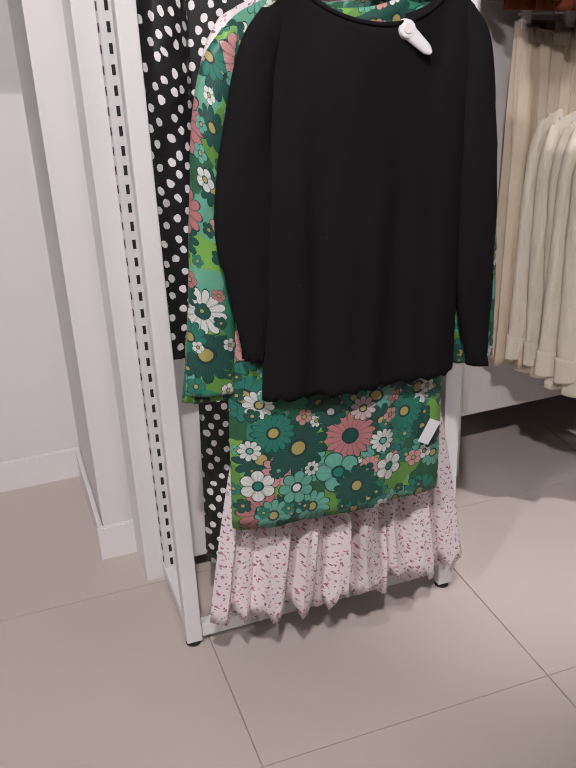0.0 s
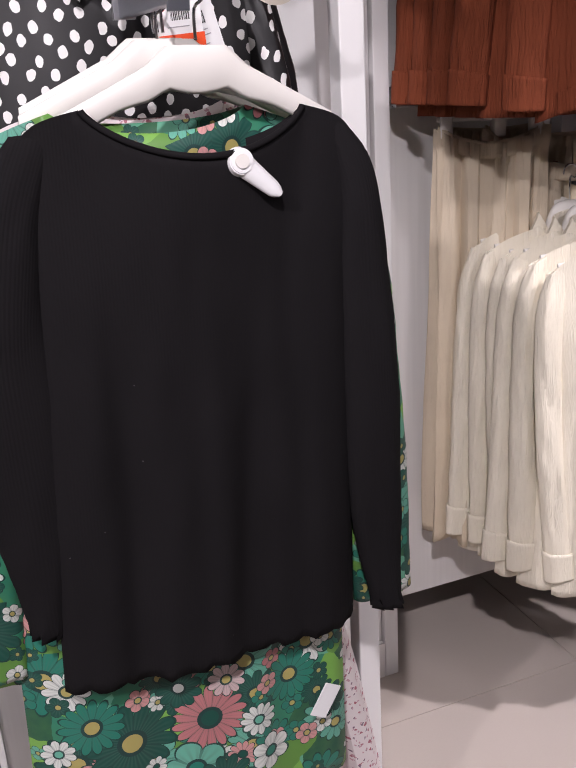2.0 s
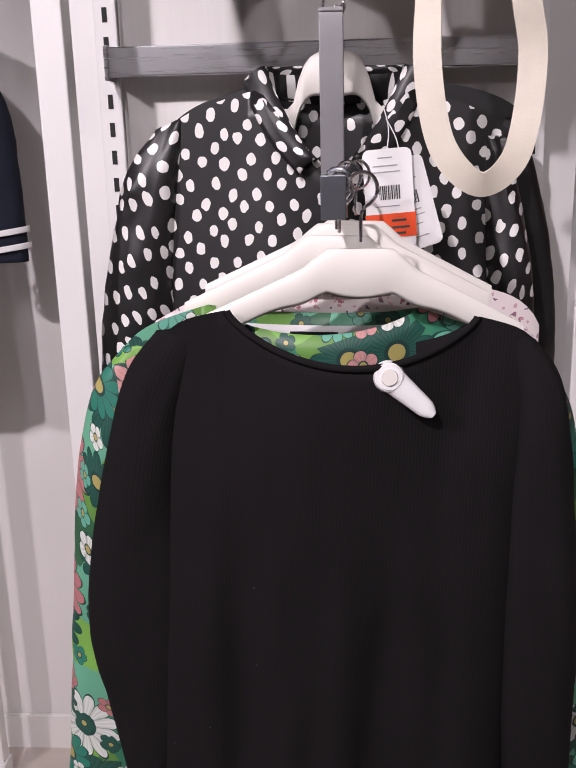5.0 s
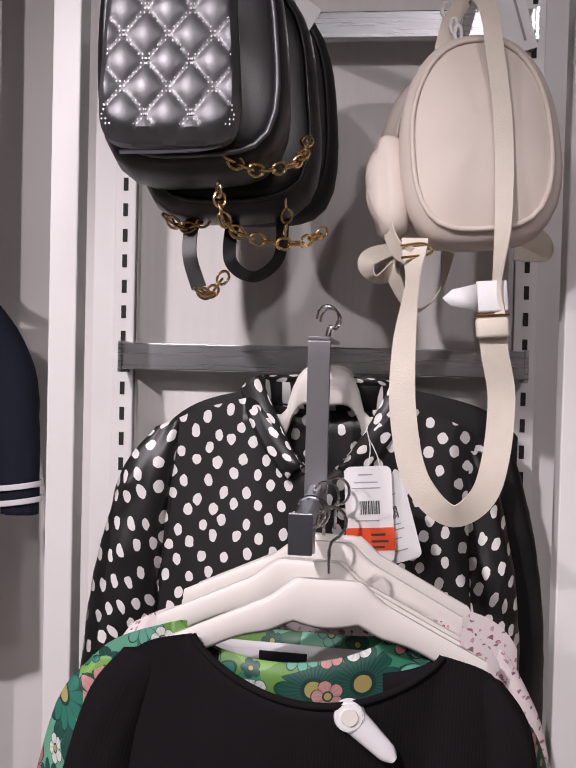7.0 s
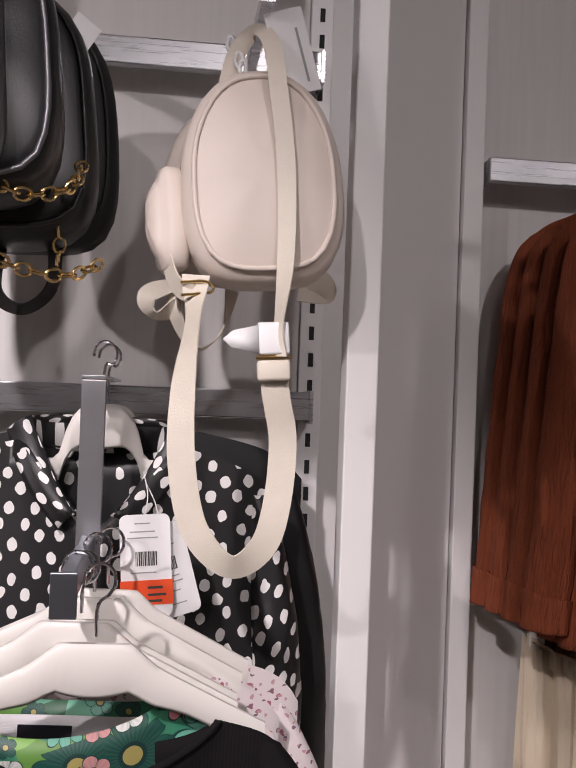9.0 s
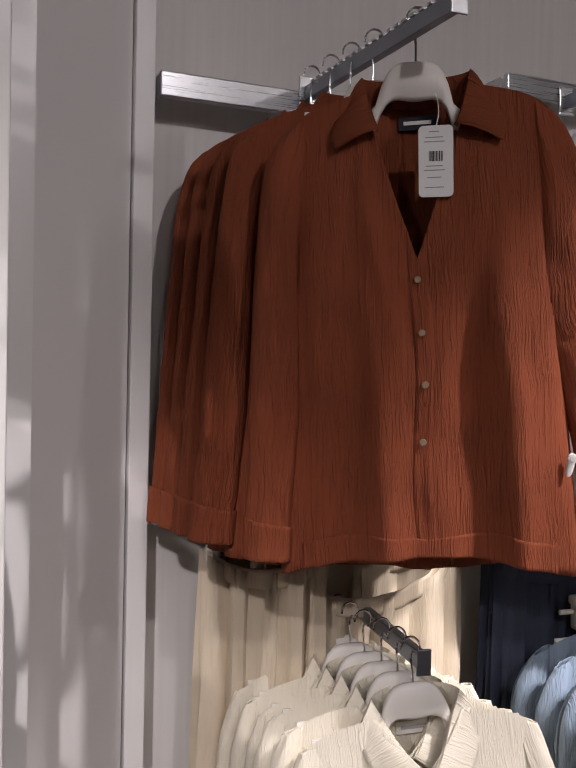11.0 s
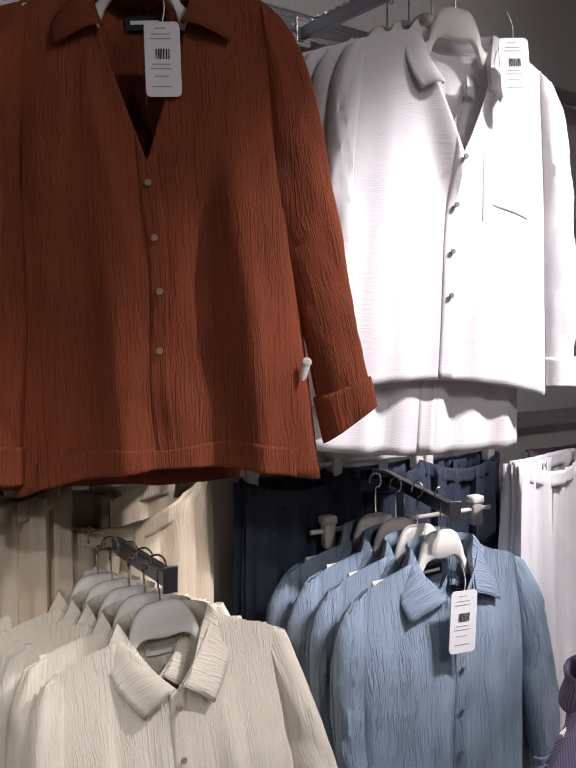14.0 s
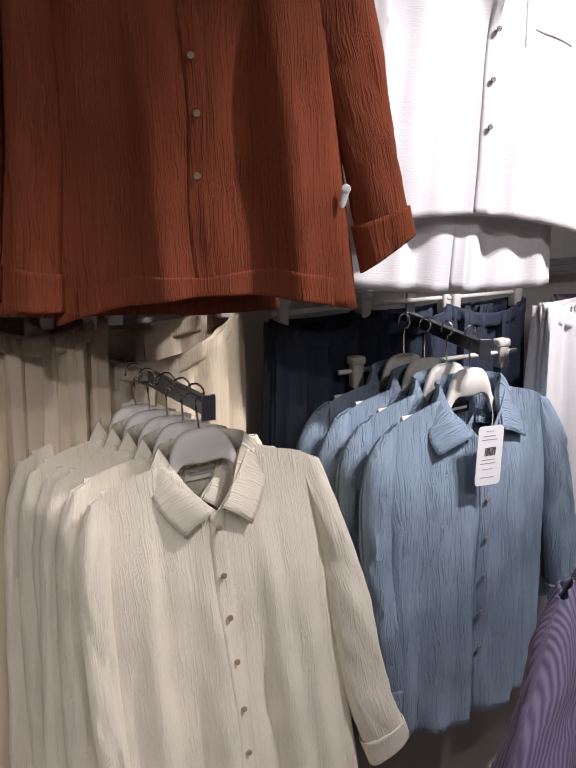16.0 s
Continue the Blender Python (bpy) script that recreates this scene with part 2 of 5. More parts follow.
def dotted(name):
    """Black satin with irregular hand-drawn white dots."""
    m, n, l, b = mat(name)
    v = coords(n, l, (1.1, 0.86, 1), "UV")
    w = nd(n, "ShaderNodeTexNoise", Scale=70.0, Detail=2.0)
    l.new(v, w.inputs["Vector"])
    warp = n.new("ShaderNodeVectorMath")
    warp.operation = "MULTIPLY_ADD"
    l.new(w.outputs["Color"], warp.inputs[0])
    warp.inputs[1].default_value = (0.007, 0.007, 0)
    l.new(v, warp.inputs[2])
    mp = n.new("ShaderNodeMapping")
    mp.inputs["Rotation"].default_value = (0, 0, radians(38))
    l.new(warp.outputs[0], mp.inputs["Vector"])
    vo = n.new("ShaderNodeTexVoronoi")
    vo.voronoi_dimensions = "2D"
    vo.inputs["Scale"].default_value, vo.inputs["Randomness"].default_value = 42.0, 0.38
    l.new(mp.outputs[0], vo.inputs["Vector"])
    dot = mth(n, l, "LESS_THAN", vo.outputs["Distance"], 0.262)
    big = nd(n, "ShaderNodeTexNoise", Scale=9.0, Detail=3.0)
    l.new(v, big.inputs["Vector"])
    base = mixc(n, l, big.outputs["Fac"], (0.006, 0.006, 0.007), (0.018, 0.017, 0.018))
    l.new(mixc(n, l, dot, base, (0.78, 0.77, 0.75)), b.inputs["Base Color"])
    b.inputs["Roughness"].default_value = 0.42
    weave = nd(n, "ShaderNodeTexNoise", Scale=420.0)
    l.new(v, weave.inputs["Vector"])
    bump(n, l, b, weave.outputs["Fac"], 0.12, 0.001)
    return m


def sprig(name):
    """Pale pink cotton with small rose and plum sprigs."""
    m, n, l, b = mat(name)
    v = coords(n, l, (1, 1, 1), "UV")
    w = nd(n, "ShaderNodeTexNoise", Scale=120.0, Detail=2.0)
    l.new(v, w.inputs["Vector"])
    warp = n.new("ShaderNodeVectorMath")
    warp.operation = "MULTIPLY_ADD"
    l.new(w.outputs["Color"], warp.inputs[0])
    warp.inputs[1].default_value = (0.012, 0.012, 0)
    l.new(v, warp.inputs[2])
    c = (0.79, 0.71, 0.71)
    for scale, size, col, sh in ((50.0, 0.12, (0.42, 0.15, 0.19), 0.0), (60.0, 0.11, (0.22, 0.14, 0.19), 2.3), (70.0, 0.13, (0.58, 0.34, 0.38), 5.1)):
        off = n.new("ShaderNodeVectorMath")
        off.inputs[1].default_value = (sh, sh, 0)
        l.new(warp.outputs[0], off.inputs[0])
        vo = n.new("ShaderNodeTexVoronoi")
        vo.voronoi_dimensions = "2D"
        vo.inputs["Scale"].default_value, vo.inputs["Randomness"].default_value = scale, 0.8
        l.new(off.outputs[0], vo.inputs["Vector"])
        c = mixc(n, l, mth(n, l, "LESS_THAN", vo.outputs["Distance"], size), c, col)
    l.new(c, b.inputs["Base Color"])
    b.inputs["Roughness"].default_value = 0.8
    weave = nd(n, "ShaderNodeTexNoise", Scale=30.0, Detail=5.0)
    l.new(v, weave.inputs["Vector"])
    bump(n, l, b, weave.outputs["Fac"], 0.3, 0.006)
    return m


def striped(name):
    m, n, l, b = mat(name)
    v = coords(n, l, (1, 1, 1), "UV")
    wv = n.new("ShaderNodeTexWave")
    wv.bands_direction = "X"
    wv.inputs["Scale"].default_value, wv.inputs["Distortion"].default_value = 42.0, 0.3
    l.new(v, wv.inputs["Vector"])
    l.new(mixc(n, l, wv.outputs["Fac"], (0.10, 0.085, 0.16), (0.22, 0.19, 0.30)), b.inputs["Base Color"])
    b.inputs["Roughness"].default_value = 0.8
    bump(n, l, b, wv.outputs["Fac"], 0.3, 0.003)
    return m


def panel_mat(name):
    """White melamine with a faint vertical wood grain."""
    m, n, l, b = mat(name)
    v = coords(n, l, (90, 90, 3))
    g = nd(n, "ShaderNodeTexNoise", Scale=1.0, Detail=5.0)
    l.new(v, g.inputs["Vector"])
    l.new(mixc(n, l, g.outputs["Fac"], (0.66, 0.64, 0.62), (0.78, 0.76, 0.74)), b.inputs["Base Color"])
    b.inputs["Roughness"].default_value = 0.5
    bump(n, l, b, g.outputs["Fac"], 0.12, 0.002)
    return m


def tile_mat(name):
    m, n, l, b = mat(name)
    v = coords(n, l)
    info = n.new("ShaderNodeObjectInfo")
    cl = nd(n, "ShaderNodeTexNoise", Scale=3.0, Detail=6.0)
    l.new(v, cl.inputs["Vector"])
    sp = nd(n, "ShaderNodeTexNoise", Scale=240.0, Detail=2.0)
    l.new(v, sp.inputs["Vector"])
    c = mixc(n, l, cl.outputs["Fac"], (0.51, 0.445, 0.40), (0.60, 0.535, 0.485))
    c = mixc(n, l, mth(n, l, "MULTIPLY", sp.outputs["Fac"], 0.16), c, (0.34, 0.30, 0.27))
    c = mixc(n, l, mth(n, l, "MULTIPLY", info.outputs["Random"], 0.12), c, (0.48, 0.43, 0.38))
    l.new(c, b.inputs["Base Color"])
    l.new(mth(n, l, "MULTIPLY_ADD", cl.outputs["Fac"], 0.2, 0.30), b.inputs["Roughness"])
    bump(n, l, b, cl.outputs["Fac"], 0.02, 0.004)
    return m


def steel(name, colour=(0.62, 0.63, 0.65), rough=0.28):
    m, n, l, b = mat(name)
    v = coords(n, l, (3, 60, 160))
    g = nd(n, "ShaderNodeTexNoise", Scale=2.0, Detail=4.0)
    l.new(v, g.inputs["Vector"])
    b.inputs["Base Color"].default_value = (*colour, 1)
    b.inputs["Metallic"].default_value = 1.0
    l.new(mth(n, l, "MULTIPLY_ADD", g.outputs["Fac"], 0.08, rough - 0.04), b.inputs["Roughness"])
    return m


M_WALL = plain("wall_paint", (0.74, 0.72, 0.71), 0.7, vary=0.03, scale=2.0, relief=0.05)
M_BASE = plain("baseboard_paint", (0.78, 0.76, 0.75), 0.4, vary=0.03)
# dark grey chosen to cut bounced light; the ceiling stays out of view
M_CEIL = plain("ceiling_paint", (0.32, 0.31, 0.31), 0.8, vary=0.04)
M_PANEL = panel_mat("melamine")
M_WHITE = plain("white_enamel", (0.80, 0.79, 0.78), 0.35, vary=0.03)
# near-black for rubber feet and for the painted-in shade of the slots
M_DARK = plain("slot_shade_and_rubber", (0.015, 0.015, 0.015), 0.8)
M_TILE = tile_mat("porcelain_tile")
M_GROUT = plain("grout", (0.44, 0.38, 0.33), 0.9, vary=0.1, scale=40)
M_STEEL = steel("brushed_steel")
M_STRAP = plain("satin_steel", (0.50, 0.50, 0.52), 0.36, metal=1.0, vary=0.02)
M_CHROME = steel("chrome", (0.8, 0.8, 0.82), 0.15)
M_GUN = steel("dark_steel", (0.30, 0.32, 0.36), 0.35)
M_HANGER = plain("hanger_plastic", (0.80, 0.77, 0.72), 0.42, vary=0.03)
M_TAG = plain("white_card", (0.84, 0.84, 0.84), 0.55, vary=0.02)
M_RED = plain("red_label", (0.85, 0.09, 0.02), 0.5, vary=0.04)
M_INK = plain("print_ink", (0.05, 0.05, 0.05), 0.6)
M_GREYINK = plain("grey_ink", (0.35, 0.35, 0.36), 0.6)
M_BLACK = knit("black_rib_knit", (0.0100, 0.0090, 0.0100))
M_FLORAL = floral("green_floral")
M_SPRIG = sprig("pink_sprig")
M_DOTS = dotted("dotted_satin")
M_BLACKSATIN = plain("black_satin", (0.010, 0.010, 0.011), 0.5, vary=0.1)
M_RUST = gauze("rust_gauze", (0.262, 0.064, 0.027), 1.0)
M_CREAM = gauze("cream_gauze", (0.87, 0.81, 0.67), 0.6)
# base darkened to stand in for shade cast by the shirts in front
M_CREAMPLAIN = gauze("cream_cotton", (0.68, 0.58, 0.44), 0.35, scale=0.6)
M_WHITECLOTH = gauze("white_crinkle", (0.82, 0.80, 0.82), 0.14, across=True)
M_BLUE = gauze("blue_gauze", (0.29, 0.375, 0.48), 1.0)
M_NAVY = gauze("slate_blue_cotton", (0.055, 0.068, 0.105), 0.4)
M_DARKNAVY = gauze("dark_navy_jersey", (0.012, 0.015, 0.028), 0.2)
M_PURPLE = striped("purple_stripe")
M_PLUM = gauze("plum_cotton", (0.16, 0.12, 0.17), 0.3)
M_BUTTON = plain("pearl_button", (0.36, 0.27, 0.19), 0.25, vary=0.15, scale=80)
M_GREYBTN = plain("grey_button", (0.25, 0.24, 0.23), 0.3, vary=0.15, scale=80)
M_LABEL = plain("black_woven_label", (0.012, 0.012, 0.02), 0.7)
M_CREAMLABEL = plain("cream_woven_label", (0.75, 0.72, 0.66), 0.7)
M_LEATHER = plain("metallic_black_leather", (0.15, 0.15, 0.158), 0.44, metal=0.75, vary=0.1, scale=20, relief=0.08, fine=500)
M_BLKLEATHER = plain("black_leather", (0.012, 0.012, 0.013), 0.35, vary=0.15, scale=20, relief=0.1, fine=500)
M_NYLON = plain("black_nylon", (0.008, 0.008, 0.009), 0.6, vary=0.15, scale=15)
M_THREAD = plain("silver_thread", (0.45, 0.44, 0.44), 0.45, metal=0.5)
M_GOLD = steel("gold", (0.83, 0.60, 0.28), 0.25)
M_BAG = plain("cream_nylon", (0.70, 0.62, 0.55), 0.55, vary=0.05, scale=14, relief=0.06, fine=900)
M_WEB = plain("cream_webbing", (0.72, 0.66, 0.56), 0.5, vary=0.06, scale=40, relief=0.25, fine=700)
# glowing glass of the unseen fixtures at key and fill lamps
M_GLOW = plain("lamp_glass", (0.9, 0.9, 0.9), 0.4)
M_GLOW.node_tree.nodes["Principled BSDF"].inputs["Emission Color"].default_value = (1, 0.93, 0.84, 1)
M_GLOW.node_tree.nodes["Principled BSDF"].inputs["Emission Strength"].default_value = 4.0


# ---- mesh helpers ----
def finish(name, bm, material, parent=None, label="", smooth=False):
    me = bpy.data.meshes.new(name)
    bm.to_mesh(me)
    bm.free()
    me.materials.append(material)
    if smooth:
        for p in me.polygons:
            p.use_smooth = True
        me.set_sharp_from_angle(angle=radians(55))
    ob = new(name, me)
    if parent is not None:
        ob.parent = parent
    if label:
        ob["label"] = label
    return ob


def part(name, bm, material, parent, label="", smooth=True, thick=0.0):
    ob = finish(name, bm, material, parent, label, smooth)
    if thick:
        mod = ob.modifiers.new("thickness", "SOLIDIFY")
        mod.thickness, mod.offset = thick, 0
    return ob


def thing(name, m, label, category, group="", kind=""):
    ob = new(name)
    ob.empty_display_size = 0.05
    ob.matrix_world = m
    return tagged(ob, label, category, group, kind)


def box(bm, x0, y0, z0, x1, y1, z1, bevel=0.0, m=None):
    vs = bmesh.ops.create_cube(bm, size=1)["verts"]
    bmesh.ops.scale(bm, vec=(x1 - x0, y1 - y0, z1 - z0), verts=vs)
    bmesh.ops.translate(bm, vec=((x0 + x1) / 2, (y0 + y1) / 2, (z0 + z1) / 2), verts=vs)
    if bevel:
        es = list({e for v in vs for e in v.link_edges})
        r = bmesh.ops.bevel(bm, geom=es, offset=bevel, segments=2, affect="EDGES", profile=0.5)
        vs = list({v for f in r["faces"] for v in f.verts} | {v for v in vs if v.is_valid})
    if m is not None:
        bmesh.ops.transform(bm, matrix=m, verts=vs)
    return vs


def boxed(x0, y0, z0, x1, y1, z1, bevel=0.0, m=None):
    bm = bmesh.new()
    box(bm, x0, y0, z0, x1, y1, z1, bevel, m)
    return bm


def spline(pts, n):
    """Points along a Catmull-Rom curve through pts (tuples of any length)."""
    pts = [np.array(p, float) for p in pts]
    out = []
    k = len(pts) - 1
    for i in range(n + 1):
        u = i / n * k
        j = min(int(u), k - 1)
        t = u - j
        p0, p1, p2, p3 = pts[max(j - 1, 0)], pts[j], pts[j + 1], pts[min(j + 2, k)]
        out.append(0.5 * (2 * p1 + (p2 - p0) * t + (2 * p0 - 5 * p1 + 4 * p2 - p3) * t * t + (3 * p1 - p0 - 3 * p2 + p3) * t ** 3))
    return out


def tube(pts, rad, n=24, sides=8, bm=None, closed=False):
    """A round rod through pts."""
    bm = bm or bmesh.new()
    c = [Vector(p) for p in (spline(pts, n) if n else pts)]
    rings, up = [], Vector((0.3, 0.2, 1)).normalized()
    for i, p in enumerate(c):
        t = (c[(i + 1) % len(c) if closed else min(i + 1, len(c) - 1)] - c[i - 1 if closed else max(i - 1, 0)])
        t = t.normalized() if t.length > 1e-9 else Vector((0, 0, 1))
        a = t.cross(up)
        a = a.normalized() if a.length > 1e-4 else t.orthogonal().normalized()
        b = t.cross(a)
        rings.append([bm.verts.new(p + rad * (math.cos(6.2832 * k / sides) * a + math.sin(6.2832 * k / sides) * b)) for k in range(sides)])
    for i in range(len(rings) - (0 if closed else 1)):
        r0, r1 = rings[i], rings[(i + 1) % len(rings)]
        for k in range(sides):
            bm.faces.new((r0[k], r0[(k + 1) % sides], r1[(k + 1) % sides], r1[k]))
    if not closed:
        bm.faces.new(rings[0][::-1])
        bm.faces.new(rings[-1])
    return bm


def ribbon(pts, width, n=40, thick=0.0016, across=(1, 0, 0)):
    """A flat strap through pts (x, y, z, twist in degrees)."""
    bm = bmesh.new()
    c = spline(pts, n)
    rows = []
    for i, p in enumerate(c):
        t = Vector(c[min(i + 1, n)][:3] - c[max(i - 1, 0)][:3]).normalized()
        a = t.cross(Vector((0, 1, 0))) if across[0] else Vector(across)
        a = (a - a.dot(t) * t).normalized()
        a = Matrix.Rotation(radians(p[3]), 3, t) @ a
        q = t.cross(a) * thick / 2
        o, h = Vector(p[:3]), a * width / 2
        rows.append([bm.verts.new(o - h - q), bm.verts.new(o + h - q), bm.verts.new(o + h + q), bm.verts.new(o - h + q)])
    for r0, r1 in zip(rows, rows[1:]):
        for k in range(4):
            bm.faces.new((r0[k], r0[(k + 1) % 4], r1[(k + 1) % 4], r1[k]))
    bm.faces.new(rows[0][::-1])
    bm.faces.new(rows[-1])
    return bm


def smooth01(x):
    x = min(max(x, 0.0), 1.0)
    return x * x * (3 - 2 * x)


def grid_faces(bm, rows, uv=None, uvs=None, flip=False):
    for i in range(len(rows) - 1):
        for j in range(len(rows[i]) - 1):
            q = [(i, j), (i, j + 1), (i + 1, j + 1), (i + 1, j)]
            if flip:
                q = q[::-1]
            vs = [rows[a][b] for a, b in q]
            if len(set(vs)) < 3:
                continue
            try:
                f = bm.faces.new(vs)
            except ValueError:
                continue
            if uv:
                for lp, (a, b) in zip(f.loops, q):
                    lp[uv].uv = uvs[a][b]


# ---- garments ----
class Cut:
    """The cut of a garment on a hanger; local z = 0 at the top of the neck, front towards -y."""

    def __init__(self, sh=0.19, chest=0.2, hem=0.2, length=0.64, neck=0.075, dip=0.05, back=0.015, vee=False, slope=0.25,
                 depth=0.05, fold=0.012, folds=3.5, seed=1, wave=0.0, waist=None, hemdrop=0.0, flare=1.0):
        self.sh, self.chest, self.hem, self.length, self.neck, self.dip, self.back, self.vee, self.slope = sh, chest, hem, length, neck, dip, back, vee, slope
        self.depth, self.fold, self.folds, self.seed, self.wave, self.waist, self.hemdrop, self.flare = depth, fold, folds, seed, wave, waist, hemdrop, flare

    def half(self, v):
        if self.waist:
            wv, ww = self.waist
            if v < wv:
                return self.sh + (ww - self.sh) * smooth01(v / wv)
            return ww + (self.hem - ww) * ((v - wv) / (1 - wv)) ** self.flare
        if v < 0.25:
            return self.sh + (self.chest - self.sh) * smooth01(v / 0.25)
        return self.chest + (self.hem - self.chest) * ((v - 0.25) / 0.75) ** self.flare

    def top(self, s, side):
        x = abs(s) * self.sh
        if x >= self.neck:
            u = (x - self.neck) / max(self.sh - self.neck, 1e-6)
            return -self.slope * (x - self.neck) - 0.03 * u ** 5
        u = x / self.neck
        if side < 0:
            return -self.dip * ((1 - u) ** 0.9 if self.vee else (1 - u * u) ** 0.75)
        return -self.back * (1 - u * u) ** 0.6

    def at(self, s, v, side, lift=0.0):
        """Point of the front (side -1) or back (side 1) sheet, s from -1 to 1 across, v from 0 to 1 down."""
        zt = self.top(s, side)
        zb = -self.length - self.hemdrop * (1 - s * s) * (0.6 if side < 0 else 1)
        ph = self.seed * 1.7
        zb += self.wave * (math.sin(31 * s + ph) + 0.6 * math.sin(57 * s + 2 * ph))
        z = zt + (zb - zt) * v
        x = s * self.half(v)
        u = min(1.0, abs(s) * self.sh / self.neck)
        thin = 0.010 + 0.028 * (1 - u * u)
        d = thin + (self.depth - thin) * smooth01(v / 0.3)
        bulge = d * max(0.0, 1 - s * s) ** 0.45
        a = self.fold * smooth01((v - 0.05) / 0.6)
        nz = noise.noise((s * 2.2 + self.seed * 3.1, v * 1.4, self.seed + side * 5.0))
        f = math.sin(6.2832 * self.folds * (s * 0.5 + 0.1 * nz) + ph + side) + 0.5 * math.sin(6.2832 * 2.3 * self.folds * s * 0.5 + 2.1 * ph + 1.5 * nz)
        edge = 1 - abs(s) ** 6
        small = 0.5 * self.fold * noise.noise((s * 7 + self.seed, v * 5, side * 3.0 + self.seed))
        x += 0.25 * self.fold * edge * math.sin(9 * v + ph + 4 * s)
        y = side * (bulge + lift) + side * (a * f + small * smooth01(v * 4)) * edge
        return Vector((x, y, z))

    def body(self, nx=44, nv=44):
        bm = bmesh.new()
        uv = bm.loops.layers.uv.new("UVMap")
        sheets = {}
        for side in (-1, 1):
            rows, uvs = [], []
            for i in range(nv + 1):
                v = i / nv
                row, ur = [], []
                for j in range(nx + 1):
                    s = -1 + 2 * j / nx
                    p = self.at(s, v, side)
                    shared = side == 1 and (j in (0, nx) or (i == 0 and abs(s) * self.sh >= self.neck))
                    if shared:
                        row.append(sheets[-1][0][i][j])
                    else:
                        if j in (0, nx):
                            p.y = 0
                        row.append(bm.verts.new(p))
                    ur.append((p.x * (1 if side < 0 else 1) + (0 if side < 0 else 0.37), p.z))
                rows.append(row)
                uvs.append(ur)
            sheets[side] = (rows, uvs)
        for side in (-1, 1):
            grid_faces(bm, *[sheets[side][0]], uv, sheets[side][1], flip=side < 0)
        bmesh.ops.recalc_face_normals(bm, faces=bm.faces)
        return bm


def sleeve_mesh(pts, seed=1, wrinkle=0.006, n=34, sides=20, frill=0.0):
    """A sleeve through pts (x, y, z, half width across, half depth)."""
    bm = bmesh.new()
    uv = bm.loops.layers.uv.new("UVMap")
    c = spline(pts, n)
    rows, uvs, run = [], [], 0.0
    for i, p in enumerate(c):
        t = Vector(c[min(i + 1, n)][:3] - c[max(i - 1, 0)][:3]).normalized()
        b = Vector((0, 1, 0))
        a = b.cross(t).normalized()
        b = t.cross(a).normalized()
        if i:
            run += float(np.linalg.norm(c[i][:3] - c[i - 1][:3]))
        row, ur = [], []
        for k in range(sides + 1):
            th = 6.2832 * k / sides
            w = wrinkle * noise.noise((math.cos(th) * 1.5 + seed * 2.3, run * 16, math.sin(th) * 1.5 + seed))
            w += 0.35 * wrinkle * noise.noise((run * 45, math.cos(th) * 3 + seed * 5, math.sin(th) * 3)) * smooth01(run * 4)
            fr = frill * smooth01((i - n + 3) / 3) * math.sin(8 * th + seed)
            q = Vector(p[:3]) + a * math.cos(th) * (p[3] + w + fr) + b * math.sin(th) * (p[4] + w + fr)
            row.append(q)
            ur.append((p[0] + math.cos(th) * p[3] + (0.6 if math.sin(th) > 0 else 0.0), p[2] + 0.3 * pts[0][0]))
        rows.append(row)
        uvs.append(ur)
    vs = [[bm.verts.new(q) for q in r[:-1]] for r in rows]
    vs = [r + [r[0]] for r in vs]
    grid_faces(bm, vs, uv, uvs)
    bmesh.ops.recalc_face_normals(bm, faces=bm.faces)
    return bm


